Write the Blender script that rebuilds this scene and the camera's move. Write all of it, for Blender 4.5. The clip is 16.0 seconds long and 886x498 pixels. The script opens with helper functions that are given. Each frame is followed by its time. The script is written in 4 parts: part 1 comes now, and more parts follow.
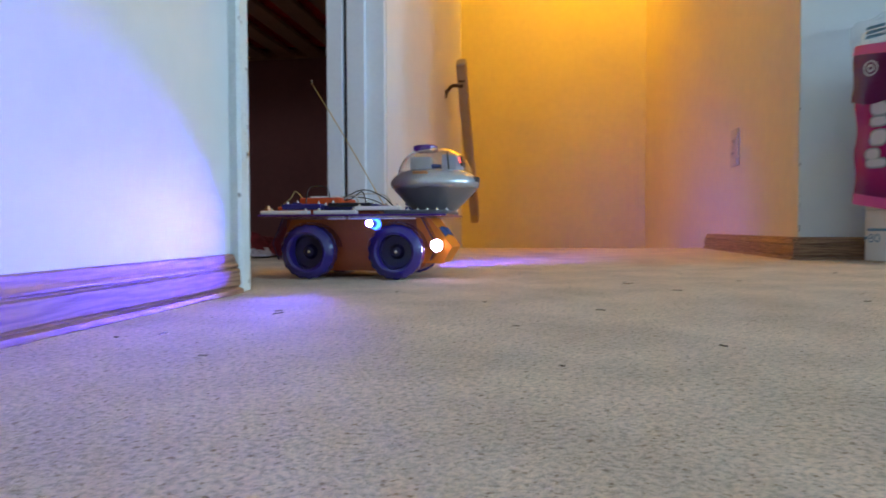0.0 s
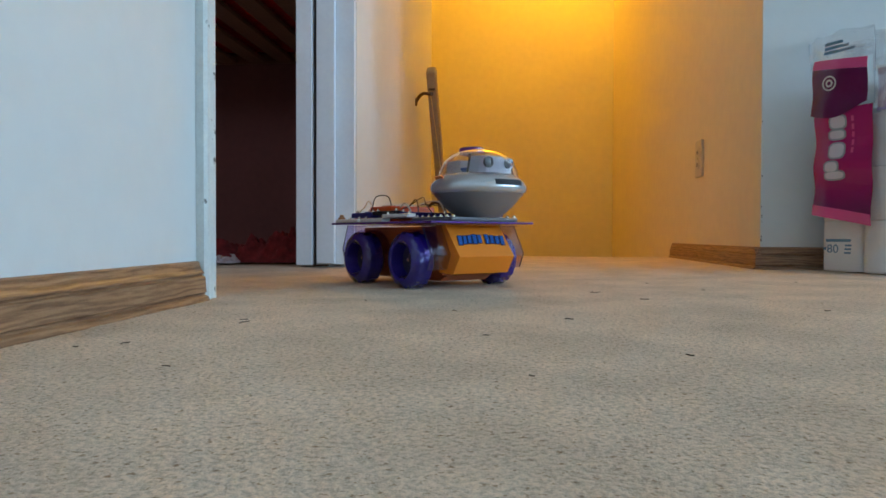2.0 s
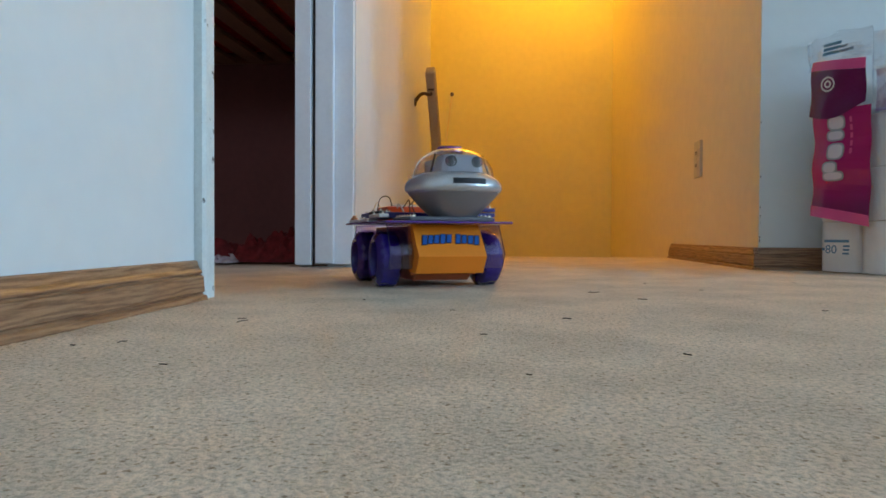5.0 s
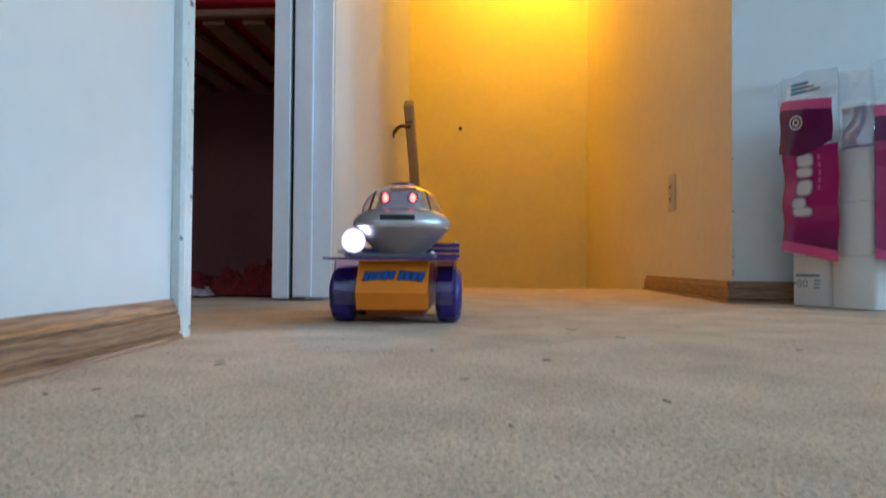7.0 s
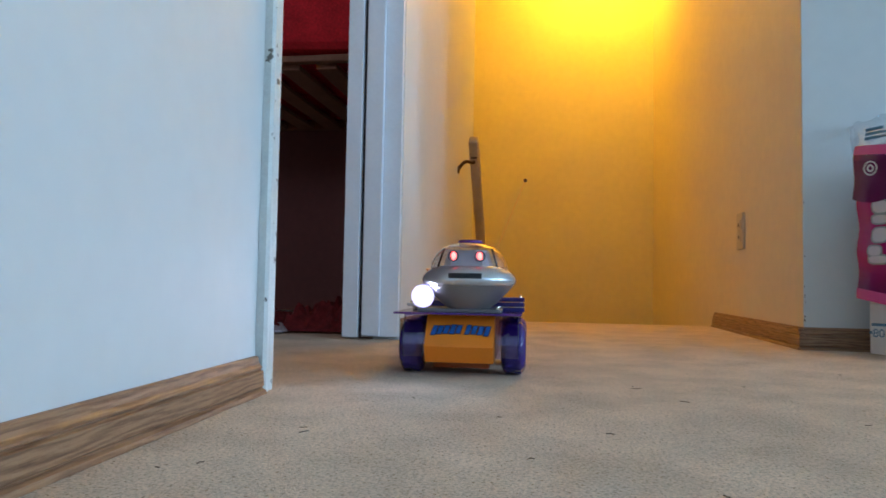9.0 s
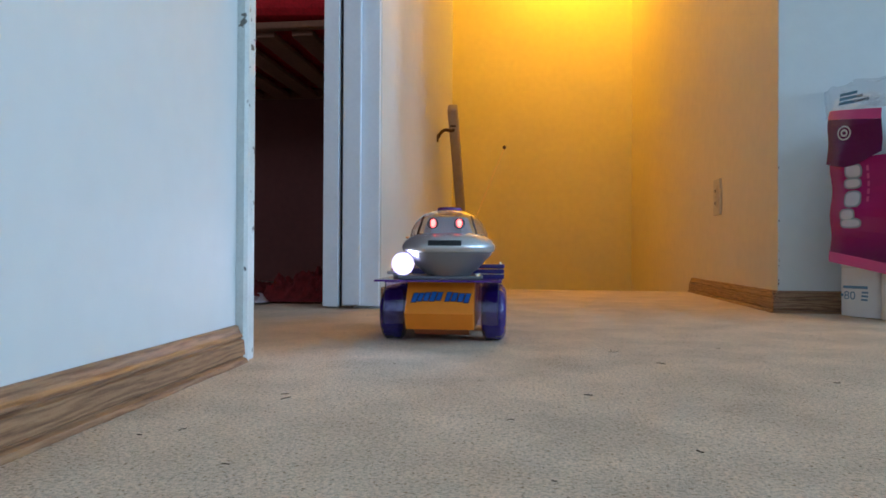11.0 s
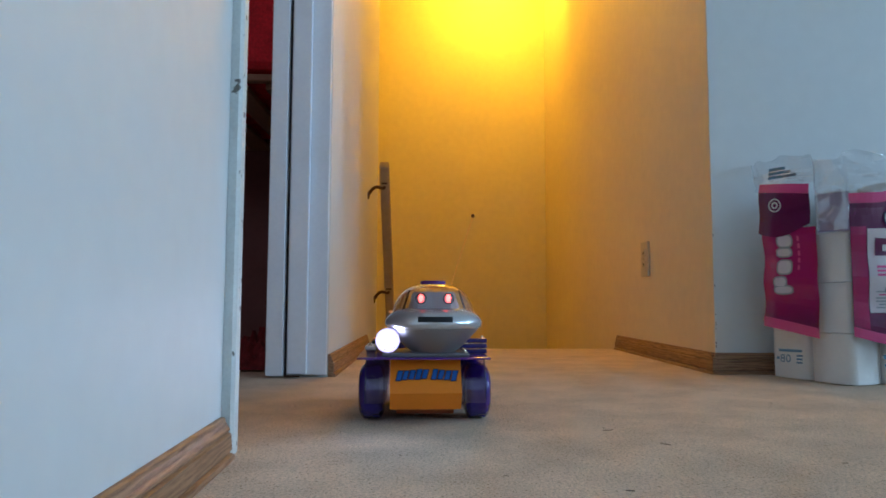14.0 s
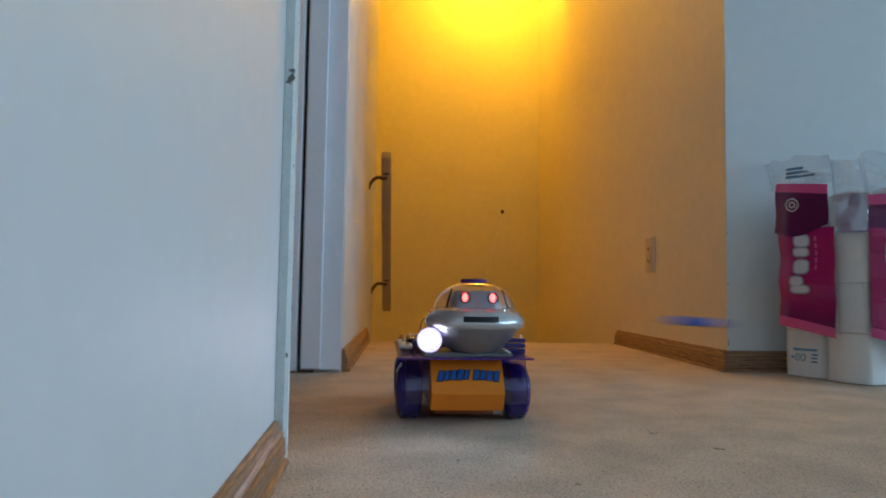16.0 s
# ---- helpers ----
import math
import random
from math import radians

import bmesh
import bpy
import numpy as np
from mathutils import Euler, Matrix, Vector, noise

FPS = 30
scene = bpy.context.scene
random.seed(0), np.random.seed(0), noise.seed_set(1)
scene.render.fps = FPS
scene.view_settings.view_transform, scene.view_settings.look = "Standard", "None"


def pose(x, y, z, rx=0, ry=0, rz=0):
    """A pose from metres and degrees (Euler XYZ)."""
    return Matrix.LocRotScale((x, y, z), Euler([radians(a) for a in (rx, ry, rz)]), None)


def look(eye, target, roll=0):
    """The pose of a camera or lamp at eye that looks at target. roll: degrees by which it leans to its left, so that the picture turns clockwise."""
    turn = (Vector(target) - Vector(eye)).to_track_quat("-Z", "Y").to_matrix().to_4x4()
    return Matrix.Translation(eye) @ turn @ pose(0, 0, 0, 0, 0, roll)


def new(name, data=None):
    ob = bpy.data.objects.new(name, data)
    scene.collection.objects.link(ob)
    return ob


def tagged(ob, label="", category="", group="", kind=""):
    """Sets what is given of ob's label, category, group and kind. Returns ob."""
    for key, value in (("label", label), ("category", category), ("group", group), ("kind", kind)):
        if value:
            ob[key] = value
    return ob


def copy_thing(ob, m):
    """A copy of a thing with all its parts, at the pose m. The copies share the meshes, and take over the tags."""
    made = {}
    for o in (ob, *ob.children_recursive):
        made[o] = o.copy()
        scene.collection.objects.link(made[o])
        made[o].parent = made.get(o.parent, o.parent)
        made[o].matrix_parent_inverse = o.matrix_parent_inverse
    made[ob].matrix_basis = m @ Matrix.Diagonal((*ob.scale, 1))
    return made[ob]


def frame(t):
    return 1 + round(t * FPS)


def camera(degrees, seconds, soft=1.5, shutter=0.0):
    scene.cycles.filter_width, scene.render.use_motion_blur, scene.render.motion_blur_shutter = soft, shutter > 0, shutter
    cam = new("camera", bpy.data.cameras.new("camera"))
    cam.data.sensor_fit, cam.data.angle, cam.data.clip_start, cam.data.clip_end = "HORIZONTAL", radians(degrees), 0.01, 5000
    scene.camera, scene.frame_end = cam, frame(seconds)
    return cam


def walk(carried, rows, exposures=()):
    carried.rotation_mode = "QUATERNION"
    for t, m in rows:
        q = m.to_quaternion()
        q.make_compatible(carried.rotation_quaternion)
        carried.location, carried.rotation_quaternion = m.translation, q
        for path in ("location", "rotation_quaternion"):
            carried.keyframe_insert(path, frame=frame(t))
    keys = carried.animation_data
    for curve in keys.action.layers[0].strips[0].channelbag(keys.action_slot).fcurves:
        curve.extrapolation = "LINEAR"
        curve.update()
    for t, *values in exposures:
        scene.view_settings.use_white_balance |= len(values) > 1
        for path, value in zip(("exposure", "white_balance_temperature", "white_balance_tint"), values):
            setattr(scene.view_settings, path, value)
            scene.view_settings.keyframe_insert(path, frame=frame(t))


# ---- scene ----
cam = camera(66.6, 16.0, soft=1.6, shutter=0.5)
PATH = [
    (0, (-0.058, 0.091, 0.077), (-0.361, 2.067, 0.014), -0.2),
    (0.5, (-0.058, 0.093, 0.078), (-0.236, 2.085, 0.049), 0.3),
    (1, (-0.058, 0.093, 0.078), (-0.274, 2.081, 0.041), 0.1),
    (1.5, (-0.058, 0.093, 0.078), (-0.275, 2.08, 0.035), 0.2),
    (2, (-0.059, 0.093, 0.078), (-0.271, 2.082, 0.037), 0.2),
    (2.5, (-0.059, 0.094, 0.077), (-0.265, 2.083, 0.035), 0.3),
    (3, (-0.058, 0.093, 0.078), (-0.265, 2.082, 0.034), 0.3),
    (3.5, (-0.058, 0.093, 0.078), (-0.265, 2.082, 0.034), 0.3),
    (4, (-0.058, 0.093, 0.077), (-0.263, 2.082, 0.035), 0.3),
    (6.5, (-0.059, 0.093, 0.078), (-0.276, 2.081, 0.043), 0.3),
    (7, (-0.061, 0.091, 0.09), (-0.203, 2.085, 0.134), 0.4),
    (7.5, (-0.062, 0.067, 0.124), (-0.319, 2.042, 0.307), -1.6),
    (8, (-0.061, 0.051, 0.135), (-0.45, 2.008, 0.28), 1.4),
    (8.5, (-0.06, 0.048, 0.139), (-0.444, 2.006, 0.272), 1.6),
    (9, (-0.064, 0.047, 0.146), (-0.389, 2.018, 0.245), 1.0),
    (9.2, (-0.066, 0.04, 0.149), (-0.363, 2.015, 0.238), 0.9),
    (11.5, (-0.062, 0.048, 0.141), (-0.322, 2.031, 0.137), 0.3),
    (12, (-0.063, 0.049, 0.142), (-0.314, 2.033, 0.131), 0.3),
    (12.5, (-0.063, 0.045, 0.142), (-0.413, 2.014, 0.16), 0.4),
    (13, (-0.081, 0.048, 0.145), (-0.316, 2.033, 0.221), 1.4),
    (13.5, (-0.137, 0.058, 0.153), (-0.125, 2.056, 0.248), 2.8),
    (14, (-0.205, 0.07, 0.183), (-0.166, 2.064, 0.338), 0.2),
    (14.5, (-0.203, 0.077, 0.181), (-0.044, 2.069, 0.278), 0.1),
    (14.8, (-0.208, 0.082, 0.173), (-0.013, 2.072, 0.281), 0.2),
    (15, (-0.211, 0.086, 0.168), (0.003, 2.073, 0.256), 0.2),
    (15.5, (-0.256, 0.09, 0.19), (-0.245, 2.083, 0.356), 0.4),
    (16, (-0.306, 0.097, 0.197), (-0.195, 2.09, 0.32), 0.9),
]
walk(cam, [(t, look(eye, target, roll)) for t, eye, target, roll in PATH],
     exposures=[(0, -0.04, 6500, 10), (4, 0.0, 6500, 10), (7, -0.02, 6250, 11), (9, -0.10, 6150, 11), (12.5, -0.12, 6150, 12), (14, -0.34, 6150, 12), (15.3, -0.37, 6200, 12), (16, -0.50, 6350, 11)])

# ---- world and lights ----
world = bpy.data.worlds.new("sky")
scene.world = world
world.use_nodes = True
sky = world.node_tree.nodes.new("ShaderNodeTexSky")
sky.sky_type, sky.sun_disc = "NISHITA", False
sky.sun_elevation, sky.sun_rotation = radians(35), radians(200)
world.node_tree.links.new(sky.outputs[0], world.node_tree.nodes["Background"].inputs[0])
world.node_tree.nodes["Background"].inputs[1].default_value = 0.1


def area_lamp(name, eye, target, width, height, power, colour):
    data = bpy.data.lights.new(name, "AREA")
    data.shape, data.size, data.size_y, data.energy, data.color = "RECTANGLE", width, height, power, colour
    ob = new(name, data)
    ob.matrix_world = look(eye, target)
    return ob


def bulb(name, place, power, colour, radius):
    data = bpy.data.lights.new(name, "POINT")
    data.energy, data.color, data.shadow_soft_size = power, colour, radius
    ob = new(name, data)
    ob.location = place
    return ob


area_lamp("window_daylight", (6.47, 1.10, 1.45), (0.0, 1.10, 0.4), 0.8, 1.2, 96, (0.49, 0.76, 1.02))
# Second daylight lamp, added and unseen: it brightens surfaces turned towards -y.
area_lamp("window_daylight_near", (6.47, -1.60, 1.45), (-0.4, 0.9, 0.3), 1.2, 1.2, 108, (0.42, 0.725, 1.06))
# Added fill lamp that brightens the red blanket; no bedroom window is known.
area_lamp("bedroom_window_daylight", (-1.75, -0.485, 1.72), (-1.1, 2.2, 1.0), 0.8, 0.7, 7.5, (0.82, 0.82, 0.9))
bulb("stair_bulb", (0.16, 3.92, 2.26), 43, (1.0, 0.49, 0.026), 0.07)


# ---- materials ----
def material(name, colour, rough=0.6, metal=0.0, vary=0.0, scale=20.0, bump=0.0, bump_scale=200.0, transmission=0.0, coat=0.0, spec=0.5):
    m = bpy.data.materials.new(name)
    m.use_nodes = True
    nt = m.node_tree
    b = nt.nodes["Principled BSDF"]
    b.inputs["Base Color"].default_value = (*colour, 1)
    b.inputs["Roughness"].default_value = rough
    b.inputs["Metallic"].default_value = metal
    b.inputs["Transmission Weight"].default_value = transmission
    b.inputs["Coat Weight"].default_value = coat
    b.inputs["Specular IOR Level"].default_value = spec
    geo = nt.nodes.new("ShaderNodeTexCoord")
    if vary:
        n1, n2 = nt.nodes.new("ShaderNodeTexNoise"), nt.nodes.new("ShaderNodeTexNoise")
        n1.inputs["Scale"].default_value, n2.inputs["Scale"].default_value = scale, scale * 9
        n1.inputs["Detail"].default_value = n2.inputs["Detail"].default_value = 5
        add = nt.nodes.new("ShaderNodeMath")
        add.operation = "ADD"
        ramp = nt.nodes.new("ShaderNodeMapRange")
        ramp.inputs["From Min"].default_value, ramp.inputs["From Max"].default_value = 0.6, 1.4
        ramp.inputs["To Min"].default_value, ramp.inputs["To Max"].default_value = 1 - vary, 1 + vary
        mul = nt.nodes.new("ShaderNodeVectorMath")
        mul.operation = "SCALE"
        mul.inputs[0].default_value = colour
        for n in (n1, n2):
            nt.links.new(geo.outputs["Object"], n.inputs["Vector"])
        nt.links.new(n1.outputs[0], add.inputs[0])
        nt.links.new(n2.outputs[0], add.inputs[1])
        nt.links.new(add.outputs[0], ramp.inputs["Value"])
        nt.links.new(ramp.outputs[0], mul.inputs["Scale"])
        nt.links.new(mul.outputs[0], b.inputs["Base Color"])
    if bump:
        n3, bp = nt.nodes.new("ShaderNodeTexNoise"), nt.nodes.new("ShaderNodeBump")
        n3.inputs["Scale"].default_value, n3.inputs["Detail"].default_value = bump_scale, 4
        bp.inputs["Strength"].default_value, bp.inputs["Distance"].default_value = bump, 0.002
        nt.links.new(geo.outputs["Object"], n3.inputs["Vector"])
        nt.links.new(n3.outputs[0], bp.inputs["Height"])
        nt.links.new(bp.outputs[0], b.inputs["Normal"])
    return m


def glow(name, colour, strength):
    m = material(name, colour, 0.3)
    b = m.node_tree.nodes["Principled BSDF"]
    b.inputs["Emission Color"].default_value = (*colour, 1)
    b.inputs["Emission Strength"].default_value = strength
    return m


def oak_material():
    m = material("oak", (0.42, 0.25, 0.11), 0.5, bump=0.15, bump_scale=300)
    nt = m.node_tree
    b, tc = nt.nodes["Principled BSDF"], nt.nodes["Texture Coordinate"]
    mp, long, wave, fine, mix, add, ramp = (nt.nodes.new(k) for k in ("ShaderNodeMapping", "ShaderNodeMapping", "ShaderNodeTexWave", "ShaderNodeTexNoise", "ShaderNodeMath", "ShaderNodeMath", "ShaderNodeValToRGB"))
    mp.inputs["Scale"].default_value = (12, 1.6, 12)
    long.inputs["Scale"].default_value = (70, 5, 70)
    wave.wave_type, wave.bands_direction = "BANDS", "Z"
    wave.inputs["Scale"].default_value, wave.inputs["Distortion"].default_value = 3.2, 11.0
    wave.inputs["Detail"].default_value, wave.inputs["Detail Scale"].default_value = 4.0, 1.6
    fine.inputs["Scale"].default_value, fine.inputs["Detail"].default_value, fine.inputs["Roughness"].default_value = 4.5, 8, 0.7
    mix.operation, add.operation = "MULTIPLY", "MULTIPLY_ADD"
    mix.inputs[1].default_value, add.inputs[1].default_value = 0.34, 1.25
    ramp.color_ramp.elements[0].color, ramp.color_ramp.elements[1].color = (0.165, 0.075, 0.036, 1), (0.40, 0.220, 0.115, 1)
    ramp.color_ramp.elements[0].position, ramp.color_ramp.elements[1].position = 0.48, 1.0
    nt.links.new(tc.outputs["Object"], mp.inputs[0])
    nt.links.new(tc.outputs["Object"], long.inputs[0])
    nt.links.new(mp.outputs[0], wave.inputs["Vector"])
    nt.links.new(long.outputs[0], fine.inputs["Vector"])
    nt.links.new(wave.outputs["Fac"], mix.inputs[0])
    nt.links.new(fine.outputs[0], add.inputs[0])
    nt.links.new(mix.outputs[0], add.inputs[2])
    nt.links.new(add.outputs[0], ramp.inputs[0])
    nt.links.new(ramp.outputs[0], b.inputs["Base Color"])
    return m


def carpet_material():
    m = material("carpet", (0.5, 0.42, 0.3), 0.95, spec=0.1)
    nt = m.node_tree
    b, tc = nt.nodes["Principled BSDF"], nt.nodes["Texture Coordinate"]
    tuft, speck, stain, bp = (nt.nodes.new(k) for k in ("ShaderNodeTexNoise", "ShaderNodeTexNoise", "ShaderNodeTexNoise", "ShaderNodeBump"))
    tuft.inputs["Scale"].default_value, tuft.inputs["Detail"].default_value, tuft.inputs["Roughness"].default_value = 330, 4, 0.7
    speck.inputs["Scale"].default_value, speck.inputs["Detail"].default_value = 300, 3
    stain.inputs["Scale"].default_value, stain.inputs["Detail"].default_value = 9, 7
    r1, r2, r3 = (nt.nodes.new("ShaderNodeValToRGB") for _ in range(3))
    for r, (p0, c0, p1, c1) in zip((r1, r2, r3), ((0.34, 0.62, 0.58, 1.0), (0.30, 0.30, 0.41, 1.0), (0.33, 0.80, 0.62, 1.0))):
        r.color_ramp.elements[0].position, r.color_ramp.elements[1].position = p0, p1
        r.color_ramp.elements[0].color, r.color_ramp.elements[1].color = (c0, c0, c0, 1), (c1, c1, c1, 1)
    r2.color_ramp.elements[0].color = (0.50, 0.41, 0.33, 1)
    base = (0.86, 0.672, 0.508)
    last = None
    for n, r in ((tuft, r1), (speck, r2), (stain, r3)):
        nt.links.new(tc.outputs["Object"], n.inputs["Vector"])
        nt.links.new(n.outputs[0], r.inputs[0])
        mul = nt.nodes.new("ShaderNodeVectorMath")
        mul.operation = "MULTIPLY"
        mul.inputs[0].default_value = base
        if last:
            nt.links.new(last.outputs[0], mul.inputs[0])
        nt.links.new(r.outputs[0], mul.inputs[1])
        last = mul
    nt.links.new(last.outputs[0], b.inputs["Base Color"])
    bp.inputs["Strength"].default_value, bp.inputs["Distance"].default_value = 0.75, 0.0025
    nt.links.new(tuft.outputs[0], bp.inputs["Height"])
    nt.links.new(bp.outputs[0], b.inputs["Normal"])
    return m


PAINT = material("wall_paint", (0.74, 0.75, 0.74), 0.55, vary=0.03, scale=3, bump=0.12, bump_scale=90)
# Off-white stairwell paint with some warm lamplight mixed into the colour.
LAMPTINT = material("lamp_tinted_paint", (0.80, 0.68, 0.48), 0.55, vary=0.05, scale=3, bump=0.12, bump_scale=90)
# Whitish wall; the stair lamp's yellow is put into this base colour.
LAMPYELLOW = material("lamp_yellow_paint", (0.77, 0.68, 0.36), 0.55, vary=0.05, scale=3, bump=0.12, bump_scale=90)
TRIMWHITE = material("trim_paint", (0.87, 0.92, 0.99), 0.4, vary=0.04, scale=12, bump=0.05, bump_scale=60)
OLDTRIM = material("chipped_trim_paint", (0.70, 0.73, 0.71), 0.5, vary=0.10, scale=30, bump=0.1, bump_scale=120)
nt = OLDTRIM.node_tree
chip, cut, blend = nt.nodes.new("ShaderNodeTexNoise"), nt.nodes.new("ShaderNodeValToRGB"), nt.nodes.new("ShaderNodeMixRGB")
chip.inputs["Scale"].default_value, chip.inputs["Detail"].default_value = 55, 5
cut.color_ramp.elements[0].position, cut.color_ramp.elements[1].position = 0.66, 0.69
paint = nt.nodes["Principled BSDF"].inputs["Base Color"].links[0].from_socket
nt.links.new(nt.nodes["Texture Coordinate"].outputs["Object"], chip.inputs["Vector"])
nt.links.new(chip.outputs[0], cut.inputs[0])
nt.links.new(cut.outputs[0], blend.inputs[0])
nt.links.new(paint, blend.inputs[1])
blend.inputs[2].default_value = (0.16, 0.15, 0.13, 1)
nt.links.new(blend.outputs[0], nt.nodes["Principled BSDF"].inputs["Base Color"])
# Brown set darker so the walls stay in shade despite the added lamp.
DIMBROWN = material("dimmed_brown_wall", (0.24, 0.10, 0.10), 0.8, vary=0.1, scale=4)
CEILING = material("ceiling_paint", (0.8, 0.8, 0.78), 0.8, vary=0.02, scale=5)
OAK = oak_material()
CARPET = carpet_material()
PINE = material("bed_pine", (0.26, 0.12, 0.07), 0.6, vary=0.2, scale=8)
REDCLOTH = material("red_cloth", (0.66, 0.018, 0.035), 0.9, vary=0.35, scale=14, bump=0.5, bump_scale=150)
HEAPCLOTH = material("red_patterned_cloth", (0.17, 0.014, 0.018), 0.95, vary=0.75, scale=45, bump=0.6, bump_scale=220)
PALECLOTH = material("pale_cloth", (0.5, 0.42, 0.45), 0.9, vary=0.1)
BRONZE = material("bronze", (0.09, 0.05, 0.03), 0.4, metal=0.8)
RAILWOOD = material("rail_wood", (0.40, 0.30, 0.21), 0.5, vary=0.15, scale=25)
IVORY = material("ivory_plastic", (0.62, 0.52, 0.36), 0.35)
DARK = material("dark_slot", (0.012, 0.012, 0.016), 0.6)
SILVER = material("silver_plastic", (0.62, 0.62, 0.65), 0.26, metal=0.6, vary=0.03, scale=30)
DARKSILVER = material("grey_plastic", (0.27, 0.265, 0.285), 0.30, metal=0.5, vary=0.04, scale=30)
GREY = material("grey_grid", (0.13, 0.13, 0.15), 0.5)
ORANGE = material("orange_card", (0.95, 0.255, 0.012), 0.5, vary=0.04, scale=25)
BODYORANGE = material("orange_plastic", (0.50, 0.10, 0.02), 0.3, vary=0.08, scale=25)
TYRE = material("violet_rubber", (0.030, 0.016, 0.185), 0.24, vary=0.15, scale=40, coat=0.5)
HUB = material("dark_violet_hub", (0.010, 0.006, 0.050), 0.4)
DECK = material("violet_plate", (0.16, 0.05, 0.36), 0.15, transmission=0.35)
CLEAR = material("clear_plastic", (0.96, 0.96, 0.98), 0.04, transmission=1.0)
BLUEPART = material("blue_plastic", (0.025, 0.022, 0.19), 0.3)
REDORANGE = material("red_orange_plastic", (0.75, 0.09, 0.015), 0.35)
WHITEPART = material("white_plastic", (0.86, 0.84, 0.82), 0.35)
STUD = material("nickel_stud", (0.75, 0.7, 0.62), 0.2, metal=1.0)
COPPER = material("copper_stud", (0.7, 0.36, 0.18), 0.3, metal=1.0)
BLACKWIRE = material("black_wire", (0.012, 0.012, 0.012), 0.4)
WHITEWIRE = material("white_wire", (0.7, 0.66, 0.6), 0.5)
BRASSWIRE = material("brass_wire", (0.75, 0.5, 0.2), 0.3, metal=0.9)
LETTERBLUE = material("printed_blue", (0.02, 0.12, 0.42), 0.5)
LETTERDARK = material("printed_navy", (0.008, 0.02, 0.07), 0.5)
FOAM = material("blue_foam", (0.03, 0.10, 0.42), 0.8, vary=0.08, scale=60)
TISSUE = material("tissue_paper", (0.90, 0.86, 0.82), 0.9, vary=0.03, scale=40, bump=0.2, bump_scale=250)
MAGENTA = material("printed_magenta", (0.41, 0.010, 0.115), 0.25, vary=0.05, scale=14, coat=0.4)
PINK = material("printed_pink", (0.72, 0.09, 0.27), 0.25, coat=0.4)
PLUM = material("printed_plum", (0.13, 0.008, 0.07), 0.25, vary=0.1, scale=20, coat=0.4)
PRINTWHITE = material("printed_white", (0.68, 0.60, 0.63), 0.3)
PRINTGREY = material("printed_grey", (0.30, 0.31, 0.33), 0.4)
PRINTTEAL = material("printed_teal", (0.12, 0.26, 0.36), 0.4)
BLUEGLOW = glow("blue_led", (0.075, 0.055, 1.0), 125000)
WHITEGLOW = glow("white_led", (0.74, 0.80, 1.0), 240)
WARMGLOW = glow("warm_led", (0.95, 0.74, 1.0), 90)
REDGLOW = glow("red_led", (1.0, 0.016, 0.014), 34)
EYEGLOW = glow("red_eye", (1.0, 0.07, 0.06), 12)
# Emission for the white lamp's halo, not a light source of its own.
HALOGLOW = glow("lamp_halo", (0.58, 0.55, 1.0), 2.2)
BLUEHALO = glow("blue_led_halo", (0.03, 0.14, 1.0), 7)
LILAC = material("lilac_film", (0.50, 0.40, 0.60), 0.3)
FACEGREY = material("lilac_grey_plastic", (0.56, 0.54, 0.60), 0.3)
DARKGLASS = material("dark_bulb_glass", (0.05, 0.05, 0.06), 0.12, coat=0.6)
LINT = material("dark_lint", (0.10, 0.065, 0.042), 0.9)


def film_material(name, tint, gloss_share, rough, wrinkle=0.0, wrinkle_scale=40.0, haze=0.0):
    """Thin clear sheet: mostly see-through, with a gloss."""
    m = bpy.data.materials.new(name)
    m.use_nodes = True
    nt = m.node_tree
    out = nt.nodes["Material Output"]
    clear, gloss, mix = nt.nodes.new("ShaderNodeBsdfTransparent"), nt.nodes.new("ShaderNodeBsdfGlossy"), nt.nodes.new("ShaderNodeMixShader")
    clear.inputs[0].default_value = (*tint, 1)
    gloss.inputs["Roughness"].default_value = rough
    mix.inputs[0].default_value = gloss_share
    nt.links.new(clear.outputs[0], mix.inputs[1])
    nt.links.new(gloss.outputs[0], mix.inputs[2])
    last = mix
    if wrinkle:
        tc, n, bp = nt.nodes.new("ShaderNodeTexCoord"), nt.nodes.new("ShaderNodeTexNoise"), nt.nodes.new("ShaderNodeBump")
        n.inputs["Scale"].default_value, n.inputs["Detail"].default_value = wrinkle_scale, 3
        bp.inputs["Strength"].default_value, bp.inputs["Distance"].default_value = wrinkle, 0.01
        nt.links.new(tc.outputs["Object"], n.inputs["Vector"])
        nt.links.new(n.outputs[0], bp.inputs["Height"])
        nt.links.new(bp.outputs[0], gloss.inputs["Normal"])
    if haze:
        dull, last = nt.nodes.new("ShaderNodeBsdfDiffuse"), nt.nodes.new("ShaderNodeMixShader")
        dull.inputs[0].default_value = (0.78, 0.79, 0.82, 1)
        last.inputs[0].default_value = haze
        nt.links.new(mix.outputs[0], last.inputs[1])
        nt.links.new(dull.outputs[0], last.inputs[2])
    nt.links.new(last.outputs[0], out.inputs[0])
    return m


